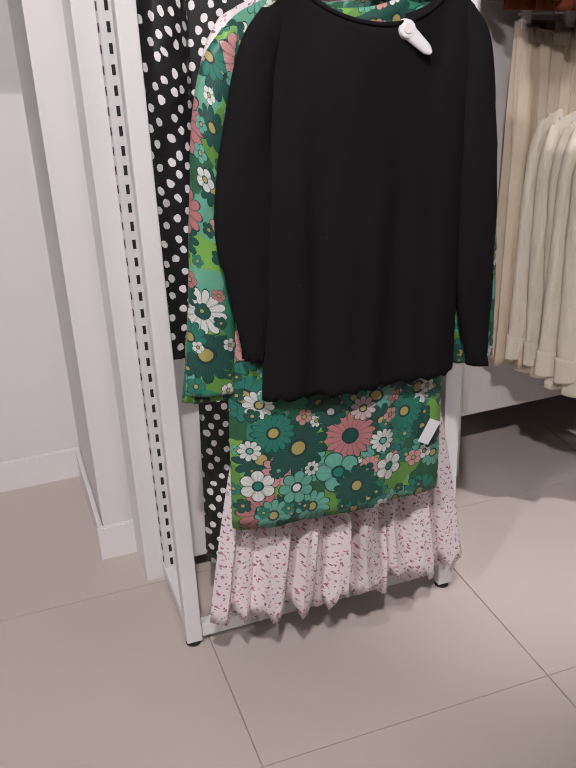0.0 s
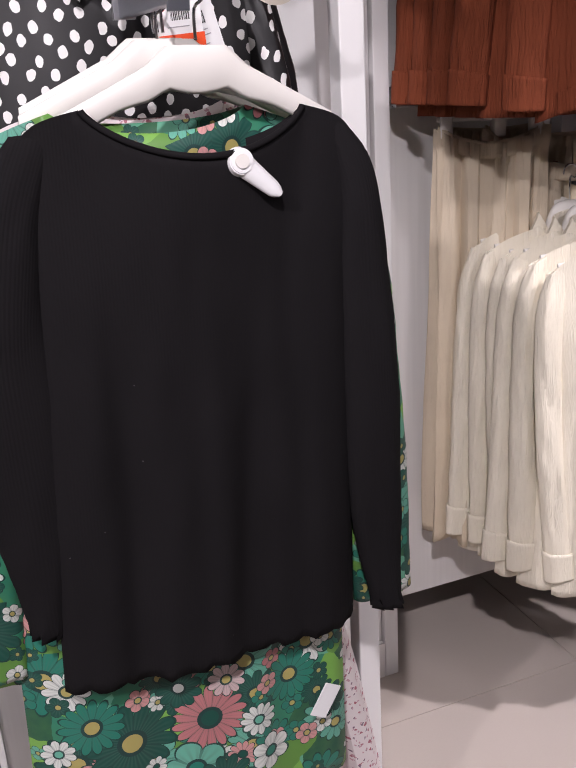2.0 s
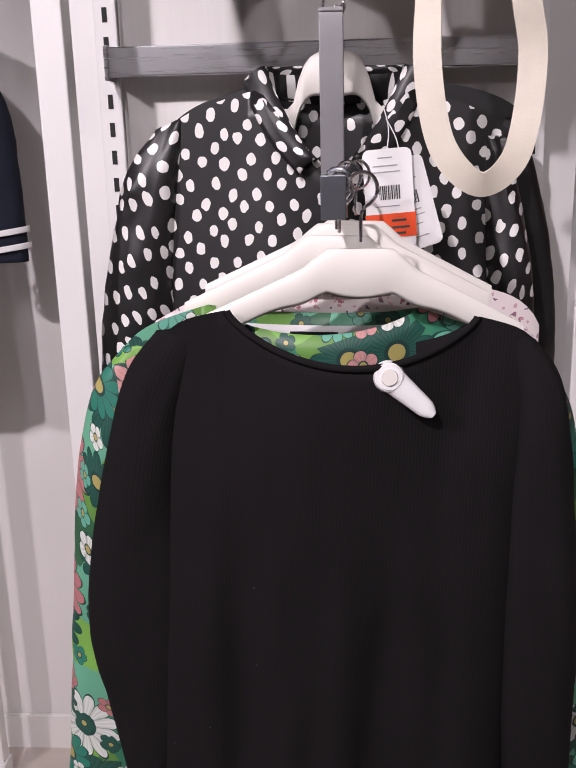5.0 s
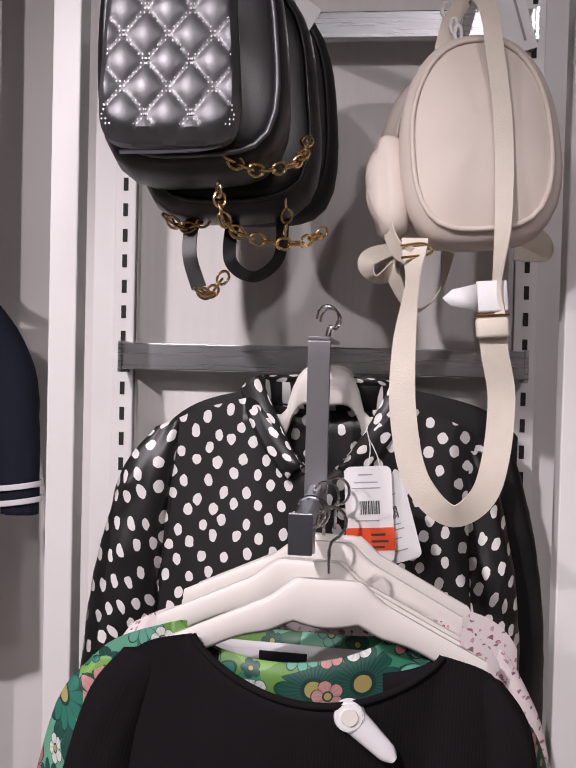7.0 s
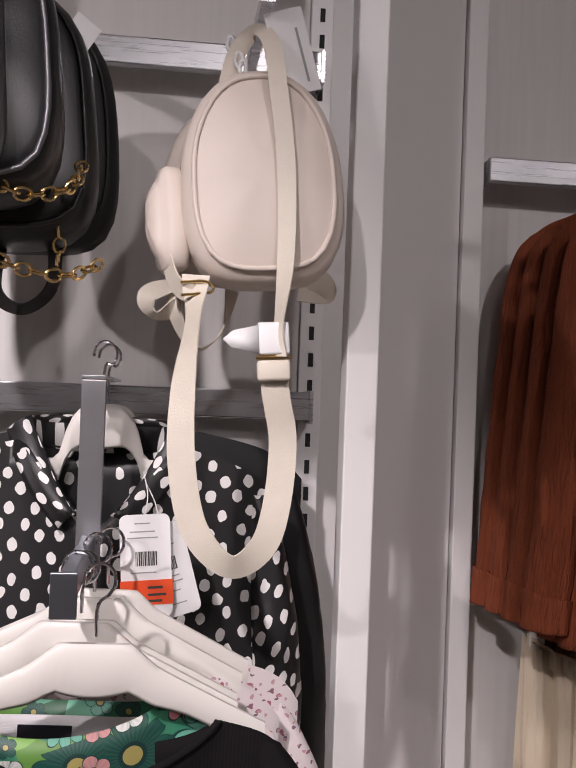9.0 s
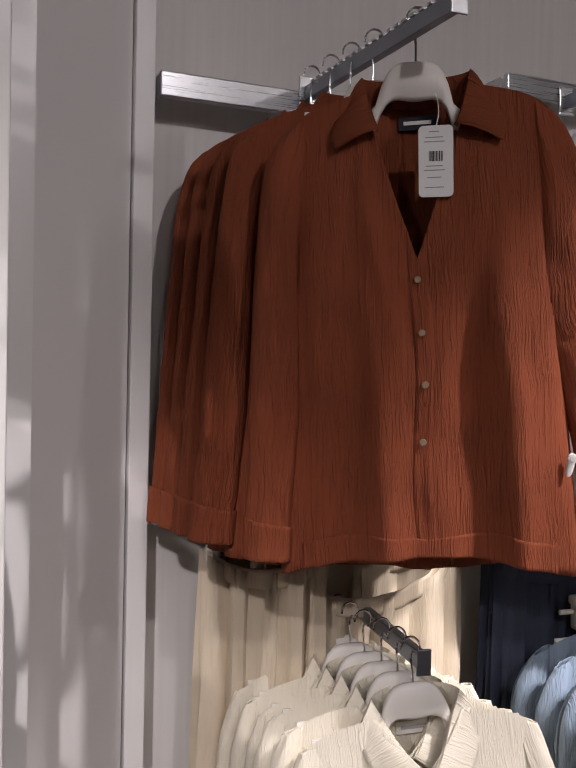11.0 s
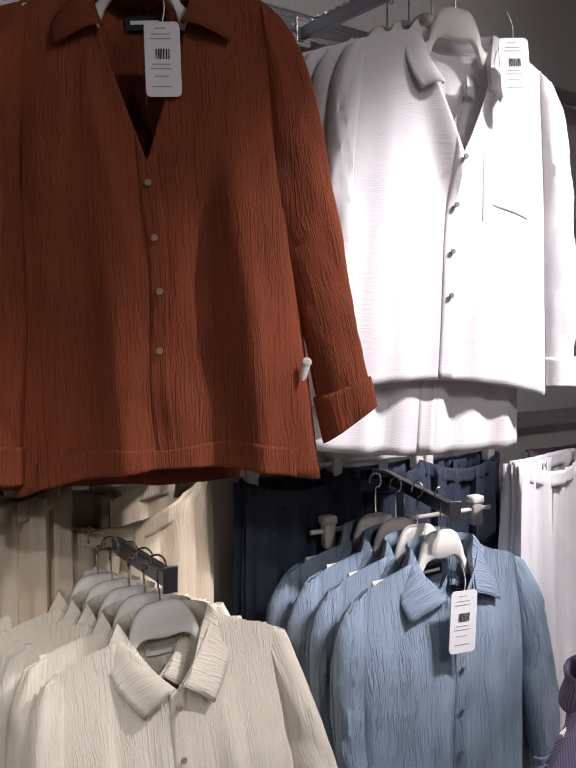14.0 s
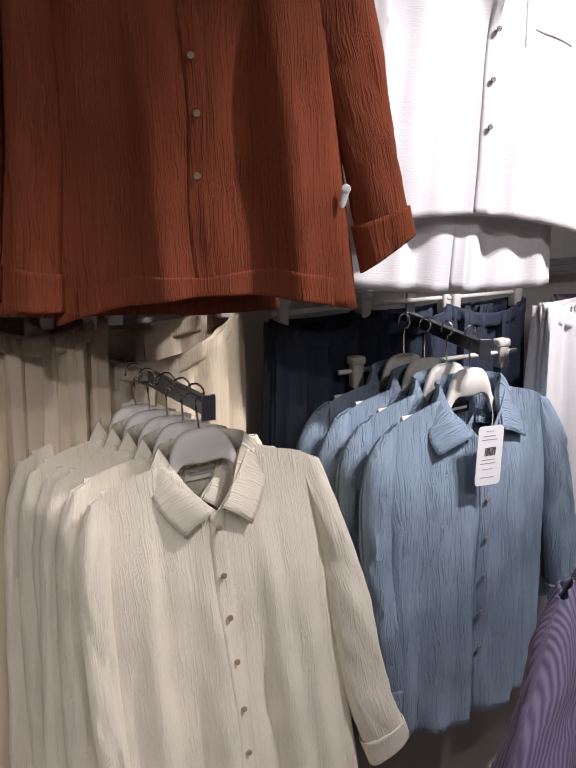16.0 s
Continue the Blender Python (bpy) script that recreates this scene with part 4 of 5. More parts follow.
def drop_arm(x0, y0, ztop, zarm, x1, y1, label, group=G1):
    """A bracket that drops from the rail and then runs out to the front."""
    a = thing("clothes_bracket", pose(0, 0, 0), label, "bracket", group)
    part("drop_strap", boxed(x0 - 0.013, y0 - 0.006, zarm - 0.014, x0 + 0.013, y0, ztop, 0.001), M_STRAP, a, smooth=False)
    part("rail_hook", boxed(x0 - 0.013, y0 - 0.006, ztop + 0.0005, x0 + 0.013, 1.712 if y0 < 1.7 else y0 + 0.026, ztop + 0.005, 0.001), M_STEEL, a, smooth=False)
    d = Vector((x1 - x0, y1 - y0 + 0.007, 0))
    yaw = math.degrees(math.atan2(d.y, d.x))
    bm = boxed(0, -0.007, -0.013, d.length, 0.007, 0.013, 0.002, pose(x0, y0 - 0.007, zarm, 0, 0, yaw))
    part("arm", bm, M_GUN, a, smooth=False)
    bm = boxed(d.length, -0.011, -0.020, d.length + 0.004, 0.011, 0.018, 0.001, pose(x0, y0 - 0.007, zarm, 0, 0, yaw))
    part("end_plate", bm, M_GUN, a, smooth=False)
    return a


drop_arm(0.888, 1.468, 1.602, 1.425, 0.890, 1.245, "steel display arm with a drop strap on the lower rail")


def long_sleeve(sd, x, z, elbow, end, w=0.06, we=0.05, d=0.026, y=0.0, ye=-0.01):
    """Edges of a plain hanging sleeve from the shoulder point (x, z) by the elbow to its end."""
    w, we = w * 0.80, we * 0.82
    ex, ez = elbow
    cx, cz = end
    outer = [(x - 0.006, z + 0.010), ((x + ex) / 2 + w * 0.8, z + (ez - z) * 0.42), (ex + w, ez), (cx + we * 0.9, cz)]
    inner = [(x - 0.034, z + 0.010), (x - 0.022, z + (ez - z) * 0.55), (ex - w * 0.85, ez - 0.02), (cx - we * 0.9, cz)]
    return outer, inner, d, y, ye


GT1 = "garments on the first bay's lower arm"
HG1 = "hangers on the first bay's lower arm"
# black rib top, in front
M1 = pose(0.905, 1.274, 1.318, 0, 2.6, 2)
cut = Cut(sh=0.184, chest=0.174, hem=0.186, length=0.635, neck=0.116, dip=0.045, back=0.042, slope=0.24, depth=0.030, fold=0.0065, folds=2.3, seed=2, wave=0.003)
blouse(M1, cut, M_BLACK, "knit_top", "black fine-rib long-sleeved top with frilled lettuce hems on a white hanger", "top", GT1, placket=False, cuffs=False, frill=0.005, wrinkle=0.004,
       left=([(0.180, -0.022), (0.216, -0.080), (0.248, -0.23), (0.258, -0.345), (0.240, -0.43), (0.213, -0.562)],
             [(0.140, -0.020), (0.160, -0.110), (0.163, -0.205), (0.148, -0.300), (0.155, -0.43), (0.176, -0.565)], 0.020, 0.0, 0.010),
       right=([(0.172, -0.022), (0.203, -0.070), (0.224, -0.19), (0.240, -0.345), (0.246, -0.50), (0.250, -0.632)],
              [(0.145, -0.012), (0.160, -0.080), (0.160, -0.19), (0.166, -0.345), (0.180, -0.50), (0.212, -0.628)], 0.018, 0.0, -0.010), seed=2)
hanger_on(pose(0.912, 1.278, 1.314, 0, 2, 3), HG1, half=0.152, hook=0.055)
bm = bmesh.new()
edge = [cut.at(-(cut.neck / cut.sh) * math.cos(math.pi * i / 30), 0.0, -1, 0.001) for i in range(31)]
nb = finish("neckband", tube(edge, 0.0035, 40, 8), M_BLACK, None, "", True)
nb.parent = [o for o in scene.objects if o.name == "knit_top"][0]
bm.free()
security_tag(pose(0.938, 1.238, 1.265, -8, 0, 4) @ Matrix.Diagonal((0.8, 0.8, 0.8, 1)), "white plastic security tag clipped to the neckline of a black top")

# green floral tunics
for i, (y, dx, dz, yaw) in enumerate(((1.315, -0.036, 0.0, -1), (1.350, -0.030, -0.022, 2))):
    cutg = Cut(sh=0.200, chest=0.20, hem=0.212, length=0.905, neck=0.10, dip=0.022, back=0.015, slope=0.33, depth=0.030, fold=0.005, folds=2.2, seed=4 + i)
    g = blouse(pose(0.905 + dx, y, 1.318 + dz, 0, 1.5, yaw), cutg, M_FLORAL, "floral_tunic", "long green tunic printed with pink, white and teal flowers", "tunic", GT1, placket=False, cuffs=False, wrinkle=0.006,
               left=([(0.190, -0.045), (0.236, -0.13), (0.262, -0.38), (0.282 + 0.01 * i, -0.622)], [(0.160, -0.04), (0.172, -0.20), (0.185, -0.42), (0.198, -0.630)], 0.018, 0.0, -0.004),
               right=([(0.192, -0.045), (0.254, -0.10), (0.292, -0.35), (0.310 + 0.015 * i, -0.635 + 0.06 * i)], [(0.160, -0.04), (0.180, -0.20), (0.200, -0.40), (0.225, -0.640 + 0.06 * i)], 0.018, 0.0, -0.004), seed=5 + i)
    part("waist_tag", boxed(-0.012, -0.001, -0.025, 0.012, 0.001, 0.025, 0.0005, pose(0.166, -0.040, -0.758, 0, 28, 0)), M_TAG, g, "small white care tag", smooth=False) if i == 0 else None
    part("neck_lining", strip_on(cutg, -0.46, 0.46, 0.014, 0.085, -0.004, 8, 1, 18), M_WHITECLOTH, g, "plain white lining inside the neck", thick=0.0008)
    bmn = boxed(-0.024, 0.014, -0.042, 0.024, 0.0155, -0.030)
    part("neck_label", bmn, M_LABEL, g, "black woven neck label", smooth=False)
    hanger_on(pose(0.905 + dx * 0.4, y + 0.002, 1.322 + dz * 0.3, 0, 1.5, yaw - 1), HG1, hook=0.05)
# pink sprigged dresses
for i, (y, dx) in enumerate(((1.395, -0.014), (1.432, 0.012))):
    cutp = Cut(sh=0.198, chest=0.20, hem=0.292, length=1.170 + 0.03 * i, neck=0.09, dip=0.06, back=0.02, slope=0.20, depth=0.036, fold=0.020, folds=6.5, seed=9 + i, wave=0.016, waist=(0.62, 0.205), flare=0.8)
    blouse(pose(0.905 + dx, y, 1.322, 0, 0.5, 3 * i), cutp, M_SPRIG, "sprigged_dress", "pale pink sprigged cotton dress with a gathered flounce", "dress", GT1, placket=False, cuffs=False, seed=12 + i,
           left=([(0.194, -0.035), (0.232, -0.11), (0.252, -0.26), (0.256, -0.46)], [(0.165, -0.02), (0.180, -0.16), (0.185, -0.28), (0.185, -0.46)], 0.02, 0.0, 0.0),
           right=long_sleeve(1, 0.190, -0.06, (0.205, -0.25), (0.205, -0.48), 0.05, 0.045, 0.02, ye=0))
    hanger_on(pose(0.900 + 0.01 * i, y, 1.326, 0, 2, 2 * i - 3), HG1, hook=0.05)
# dotted dress and plain black dress on the rail behind
cutd = Cut(sh=0.222, chest=0.215, hem=0.235, length=1.365, neck=0.085, dip=0.10, vee=True, back=0.012, slope=0.27, depth=0.045, fold=0.010, folds=4.0, seed=15)
dd = blouse(pose(0.890, 1.570, 1.531, 0, 1, 0), cutd, M_DOTS, "dotted_dress", "black satin dress with irregular white dots, hung on the rail", "dress", "dresses on the first bay's rail", cuffs=False, placket=False, wrinkle=0.010,
            collar=((0.022, -0.080), (0.040, -0.098), 0.030, 0.024), seed=15,
            left=([(0.215, -0.045), (0.266, -0.14), (0.302, -0.40), (0.300, -0.86)], [(0.18, -0.03), (0.200, -0.20), (0.205, -0.44), (0.215, -0.86)], 0.030, 0.0, -0.012),
            right=long_sleeve(1, 0.210, -0.065, (0.215, -0.42), (0.220, -0.86), 0.050, 0.05, 0.030, ye=-0.005))
part("waist_seam", strip_on(cutd, -0.96, 0.96, 0.30, 0.306, 0.002, 3, -1, 36), M_BLACKSATIN, dd, thick=0.001)
cutk = Cut(sh=0.235, chest=0.225, hem=0.235, length=1.36, neck=0.085, dip=0.03, back=0.012, slope=0.2, depth=0.03, fold=0.010, folds=4.0, seed=18)
blouse(pose(0.905, 1.645, 1.545, 0, 0, 1), cutk, M_BLACKSATIN, "black_dress", "plain black satin dress behind the dotted one", "dress", "dresses on the first bay's rail", cuffs=False, placket=False, seed=18,
       left=long_sleeve(-1, 0.225, -0.06, (0.235, -0.40), (0.235, -0.80), 0.05, 0.045, 0.025, ye=0), right=long_sleeve(1, 0.225, -0.06, (0.238, -0.40), (0.235, -0.80), 0.05, 0.045, 0.025, ye=0))
for y in (1.575, 1.647):
    hanger_on(pose(0.89, y, 1.528, 0, 0, 0), "hangers on the first bay's rail", low=True, half=0.14, hook=0.046)
swing_tag(pose(0.946, 1.455, 1.462, 0, -4, 0), 0.053, 0.108, red=True, label="white price tag with an orange-red discount sticker")
swing_tag(pose(0.960, 1.460, 1.450, 0, -16, 8), 0.050, 0.100, label="plain white price tag behind a discount tag")


# ---- bags on the upper rail ----
def pouch(w, h, d, power=4.0, n=40, rings=(0.0, 0.12, 0.3, 0.5, 0.7, 0.88, 1.0), narrow=0.12, puff=0.012, seed=1, top=2.4):
    """A soft rounded bag body: front at y = -d, origin at the middle of its bottom at the back."""
    bm = bmesh.new()
    loops = []
    for q in rings:
        y = -d * q
        inset = 0.014 * (abs(2 * q - 1) ** 5)
        loop = []
        for k in range(n):
            a = 6.2832 * k / n
            c, s = math.cos(a), math.sin(a)
            p = power if s < 0 else top
            r = 1.0 / (abs(c) ** p + abs(s) ** p) ** (1 / p)
            x = c * r * (w / 2 - inset)
            z = s * r * (h / 2 - inset) + h / 2
            x *= 1 - narrow * max(0.0, z / h - 0.3)
            x += 0.0005 * math.sin(5 * a + seed)
            loop.append(bm.verts.new((x, y + 0.0005 * math.sin(7 * a + seed), z)))
        loops.append(loop)
    grid_faces(bm, [r + [r[0]] for r in loops])
    for lp, sg in ((loops[0], 1), (loops[-1], -1)):
        prev = lp
        for f, dy in ((0.92, 0.22), (0.8, 0.45), (0.6, 0.75), (0.4, 0.92), (0.2, 1.0)):
            cur = [bm.verts.new((v.co.x * f, v.co.y + sg * puff * dy, (v.co.z - h / 2) * f + h / 2)) for v in lp]
            for k in range(n):
                bm.faces.new((prev[k], prev[(k + 1) % n], cur[(k + 1) % n], cur[k]))
            prev = cur
        bm.faces.new(prev)
    bmesh.ops.recalc_face_normals(bm, faces=bm.faces)
    outline = [tuple(v.co) for v in loops[-1]]
    bm.normal_update()
    return bm, outline


def chain(pts, parent, links, r=0.0060, wire=0.0016):
    """Gold links along pts, alternately turned."""
    c = spline([(*p, 0) for p in pts], links)
    for i in range(links):
        a, b = Vector(c[i][:3]), Vector(c[i + 1][:3])
        d = (b - a).normalized()
        m = Matrix.Translation((a + b) / 2) @ d.to_track_quat("X", "Z").to_matrix().to_4x4() @ pose(0, 0, 0, 90 * (i % 2) + 25)
        ring = [m @ Vector((math.cos(t) * r * 1.35, math.sin(t) * r, 0)) for t in [6.2832 * k / 12 for k in range(12)]]
        part("chain_link", tube(ring, wire, 0, 6, closed=True), M_GOLD, parent)


def quilt(w, h, d):
    """A pocket with rounded corners whose front swells into diamonds."""
    bm = bmesh.new()
    n, rows = 56, []
    for i in range(n + 1):
        row = []
        for j in range(n + 1):
            u, v = -1 + 2 * j / n, -1 + 2 * i / n
            k = (abs(u) ** 6 + abs(v) ** 6) ** (1 / 6)
            mx = max(abs(u), abs(v))
            sc = mx / k if k > 1e-6 else 1
            x, z = u * sc * w / 2, v * sc * h / 2 + h / 2
            x *= 1 - 0.10 * v
            a, b = (x / 0.031 + z / 0.037), (x / 0.031 - z / 0.037)
            sw = (abs(math.sin(math.pi * a / 1.0 * 0.72)) * abs(math.sin(math.pi * b * 0.72))) ** 0.45
            rim = smooth01((1 - mx) / 0.12)
            row.append(bm.verts.new((x, -d * (0.55 + 0.45 * rim) - 0.0058 * sw * rim, z)))
        rows.append(row)
    grid_faces(bm, rows)
    edge = rows[0] + [r[-1] for r in rows[1:]] + rows[-1][-2::-1] + [r[0] for r in rows[-2:0:-1]]
    back = [bm.verts.new((v.co.x, 0, v.co.z)) for v in edge]
    for k in range(len(edge)):
        bm.faces.new((edge[k], edge[(k + 1) % len(edge)], back[(k + 1) % len(edge)], back[k]))
    bm.faces.new(back)
    bmesh.ops.recalc_face_normals(bm, faces=bm.faces)
    return bm


def stitch_mesh(w, h, d):
    """Double rows of stitches along the seams of the quilting."""
    bm = bmesh.new()
    step = 0.0030
    for sg in (1, -1):
        for k in range(-14, 15):
            for off in (-0.0018, 0.0018):
                t = -0.16
                while t < 0.16:
                    # points with x / 0.031 + sg * z / 0.037 = k / 0.72
                    z = h / 2 + t
                    x = 0.031 * (k / 0.72 - sg * z / 0.037) + off
                    t += step * 1.5
                    v = (z - h / 2) / (h / 2)
                    u = x / (w / 2 * (1 - 0.10 * v))
                    if max(abs(u), abs(v)) > 0.90:
                        continue
                    box(bm, x - 0.0006, -d - 0.0022, z - 0.0008, x + 0.0006, -d - 0.0008, z + 0.0008)
    return bm


def backpack(m, w, h, d, body, label, group, trim=None, seed=1, **kw):
    g = thing("backpack", m, label, "backpack", group)
    bm, line = pouch(w, h, d, seed=seed, **kw)
    part("body", bm, body, g)
    part("front_piping", tube([(x * 1.01, y - 0.001, (z - h / 2) * 1.01 + h / 2) for x, y, z in line], 0.0028, 0, 8, closed=True), trim or body, g)
    part("back_piping", tube([(x * 1.01, -d * 0.06, (z - h / 2) * 1.01 + h / 2) for x, y, z in line], 0.0026, 0, 8, closed=True), trim or body, g)
    part("zip", tube([(x * 1.035, -d * 0.62, (z - h / 2) * 1.03 + h / 2) for x, y, z in line], 0.0022, 0, 6, closed=True), M_GOLD if body is not M_BAG else body, g)
    return g


BG = "black backpacks on the upper rail"
bag = backpack(pose(0.766, 1.390, 1.752, -7, -4, 6), 0.196, 0.275, 0.085, M_BLKLEATHER, "black leather-look backpack with a quilted metallic pocket and gold chains", BG, M_LEATHER, 1, top=3.0)
pk = part("quilted_pocket", quilt(0.128, 0.225, 0.024), M_LEATHER, bag, "padded metallic black quilted pocket")
pk.matrix_basis = pose(-0.022, -0.094, 0.016, 0, 3, 0)
st = part("stitching", stitch_mesh(0.128, 0.225, 0.024), M_THREAD, pk, "silver stitching", smooth=False)
part("pocket_zip", tube([(-0.070, -0.100, 0.014), (0.000, -0.101, 0.012), (0.030, -0.100, 0.020), (0.040, -0.100, 0.045)], 0.0020, 20, 6), M_GUN, bag)
part("handle", ribbon([(-0.03, -0.03, 0.27, 0), (-0.02, -0.035, 0.31, 0), (0.02, -0.035, 0.31, 0), (0.03, -0.03, 0.27, 0)], 0.018, 24, 0.003, (0, 1, 0)), M_BLKLEATHER, bag)
chain([(0.028, -0.080, 0.012), (0.060, -0.070, 0.000), (0.100, -0.050, 0.014), (0.112, -0.030, 0.045)], bag, 11)
chain([(0.020, -0.060, -0.010), (0.024, -0.058, -0.045), (0.050, -0.050, -0.062), (0.095, -0.030, -0.065), (0.126, -0.010, -0.048)], bag, 14)
bag2 = backpack(pose(0.785, 1.490, 1.730, -5, -3, 5), 0.205, 0.27, 0.085, M_BLKLEATHER, "black leather-look backpack hanging behind another", BG, M_BLKLEATHER, 5, top=3.0)
part("strap", ribbon([(-0.045, -0.04, 0.01, 10), (-0.050, -0.045, -0.035, 20), (-0.040, -0.045, -0.075, 8)], 0.017, 16, 0.002), M_BLKLEATHER, bag2)
part("strap", ribbon([(0.000, -0.03, 0.01, 10), (-0.004, -0.05, -0.045, 30), (0.022, -0.055, -0.066, 60), (0.050, -0.03, -0.040, 50), (0.055, -0.02, 0.01, 20)], 0.016, 30, 0.002), M_BLKLEATHER, bag2)
chain([(-0.040, -0.045, -0.078), (-0.028, -0.045, -0.082), (-0.010, -0.05, -0.062)], bag2, 6)
chain([(-0.075, -0.05, 0.006), (-0.055, -0.05, -0.008), (-0.030, -0.05, 0.0)], bag2, 6)
chain([(0.055, -0.085, 0.050), (0.062, -0.075, 0.020), (0.058, -0.060, -0.020)], bag2, 6)
backpack(pose(0.800, 1.600, 1.745, -3, -2, 4), 0.200, 0.27, 0.085, M_NYLON, "plain black nylon backpack close to the back panel", BG, M_NYLON, 8, top=3.0)
bt = thing("bag_tag", pose(0.868, 1.47, 1.985, 10, 30, 20), "white hang tag tucked beside black backpacks", "price tag")
part("card", boxed(-0.015, -0.001, -0.075, 0.015, 0.001, 0.0, 0.0004), M_TAG, bt, smooth=False)


def straight_arm(x, y0, y1, z, label, group):
    a = thing("clothes_bracket", pose(0, 0, 0), label, "bracket", group)
    part("arm", boxed(x - 0.006, y1, z - 0.010, x + 0.006, y0 - 0.0095, z + 0.010, 0.0015), M_STEEL, a, smooth=False)
    part("bracket", boxed(x - 0.015, y0 - 0.018, z - 0.022, x + 0.015, y0 - 0.0085, z + 0.026, 0.001), M_STEEL, a, smooth=False)
    part("end_stop", boxed(x - 0.009, y1 - 0.004, z - 0.012, x + 0.009, y1 - 0.0003, z + 0.022, 0.001), M_STEEL, a, smooth=False)
    return a


straight_arm(0.775, 1.700, 1.345, 2.060, "steel arm that carries the black backpacks", G1)
straight_arm(1.050, 1.700, 1.385, 1.995, "steel arm that carries the cream backpacks", G1)

CG = "cream backpacks on the upper rail"
cb = backpack(pose(1.060, 1.425, 1.696, -6, -4, 0), 0.166, 0.222, 0.062, M_BAG, "small cream nylon backpack with webbing straps", CG, M_BAG, 2, power=3.2, narrow=0.10, top=2.3)
part("side_pocket", pouch(0.05, 0.11, 0.030, seed=3)[0], M_BAG, cb).matrix_basis = pose(-0.078, -0.015, 0.02, 0, 0, -70)
part("handle", ribbon([(-0.034, -0.010, 0.200, 0), (-0.022, -0.018, 0.248, 0), (0.000, -0.040, 0.268, 0), (0.012, -0.070, 0.240, 0), (0.016, -0.080, 0.185, 0), (0.020, -0.079, 0.11, 5), (0.016, -0.076, 0.02, 30), (0.006, -0.074, -0.045, 70), (0.004, -0.072, -0.075, 20)], 0.018, 60), M_WEB, cb, "wide cream webbing strap")
part("long_strap", ribbon([(-0.070, -0.045, 0.012, 0), (-0.074, -0.046, -0.03, 60), (-0.086, -0.045, -0.10, 30), (-0.090, -0.043, -0.17, 10), (-0.080, -0.040, -0.235, 12), (-0.048, -0.040, -0.272, 35), (-0.016, -0.040, -0.256, 12),
                           (0.000, -0.043, -0.215, -10), (0.008, -0.048, -0.155, -8), (0.002, -0.060, -0.11, 0), (0.000, -0.068, -0.07, 0)], 0.027, 80), M_WEB, cb, "wide cream webbing strap hanging in a loop")
part("buckle", boxed(-0.016, -0.074, -0.098, 0.016, -0.064, -0.078, 0.003), M_WEB, cb)
part("buckle_bar", tube([(-0.017, -0.072, -0.076), (0.017, -0.072, -0.076)], 0.0015, 1, 6), M_GOLD, cb)
part("strap_tag", boxed(-0.014, -0.076, -0.073, 0.016, -0.070, -0.042, 0.002), M_TAG, cb, "white tag folded round the strap")
bm = bmesh.new()
a = [bm.verts.new(p) for p in ((-0.014, -0.076, -0.045), (-0.014, -0.076, -0.072), (-0.040, -0.080, -0.066), (-0.048, -0.081, -0.058), (-0.038, -0.080, -0.050))]
bm.faces.new(a)
part("tag_flap", bm, M_TAG, cb, thick=0.001)
part("strap_ring", tube([(-0.085, -0.045, 0.005), (-0.060, -0.05, 0.004), (-0.055, -0.05, -0.006), (-0.085, -0.046, -0.008)], 0.0015, 16, 6), M_GOLD, cb)
part("side_strap", ribbon([(-0.088, -0.020, 0.120, 80), (-0.100, -0.030, 0.060, 70), (-0.092, -0.034, 0.010, 60), (-0.075, -0.04, -0.006, 40)], 0.022, 24), M_WEB, cb)
cb2 = backpack(pose(1.020, 1.530, 1.710, -4, 3, 8), 0.165, 0.205, 0.062, M_BAG, "small cream nylon backpack hanging behind another", CG, M_BAG, 6, power=3.2, narrow=0.10, top=2.3)
part("loose_strap", ribbon([(-0.05, -0.03, 0.01, 0), (-0.055, -0.04, -0.035, 50), (-0.030, -0.045, -0.075, 80), (0.000, -0.03, -0.05, 80), (0.010, -0.02, 0.0, 30)], 0.020, 40), M_WEB, cb2)
part("strap_loop", ribbon([(-0.045, -0.03, 0.0, 60), (-0.085, -0.04, -0.02, 20), (-0.078, -0.04, -0.042, 80), (-0.050, -0.035, -0.03, 10)], 0.022, 30), M_WEB, cb2)
part("strap_loop", ribbon([(0.070, -0.03, 0.02, 40), (0.110, -0.03, 0.020, 20), (0.118, -0.03, 0.0, 60), (0.085, -0.03, 0.005, 20)], 0.026, 30), M_WEB, cb2)
ct = thing("bag_tag", pose(1.066, 1.40, 1.985, 6, -18, 0), "large white hang tag on a cream backpack", "price tag")
part("card", boxed(-0.020, -0.001, -0.085, 0.020, 0.001, 0.0, 0.0004), M_TAG, ct, smooth=False)
part("card_print", boxed(0.008, -0.0016, -0.075, 0.0105, -0.0012, -0.020), M_GREYINK, ct, smooth=False)
sh = thing("s_hook", pose(1.03, 1.42, 1.93), "clear plastic hook that holds cream bags", "hook")
for k in range(4):
    part("bead", tube([(0.0 + 0.004 * math.cos(q) - 0.004 * k, 0.01 * k, 0.012 * k + 0.008 * math.sin(q)) for q in [6.2832 * j / 10 for j in range(10)]], 0.0022, 0, 6, closed=True), M_TAG, sh)

# ---- the bay with shirts ----
G2 = "fittings of the second bay"
P2 = 1.965
tagged(finish("back_panel", boxed(1.465, P2, 0.16, 3.6, P2 + 0.02, 2.9), M_PANEL), "white melamine back panel of the shirt bay", "panel", kind="structure")
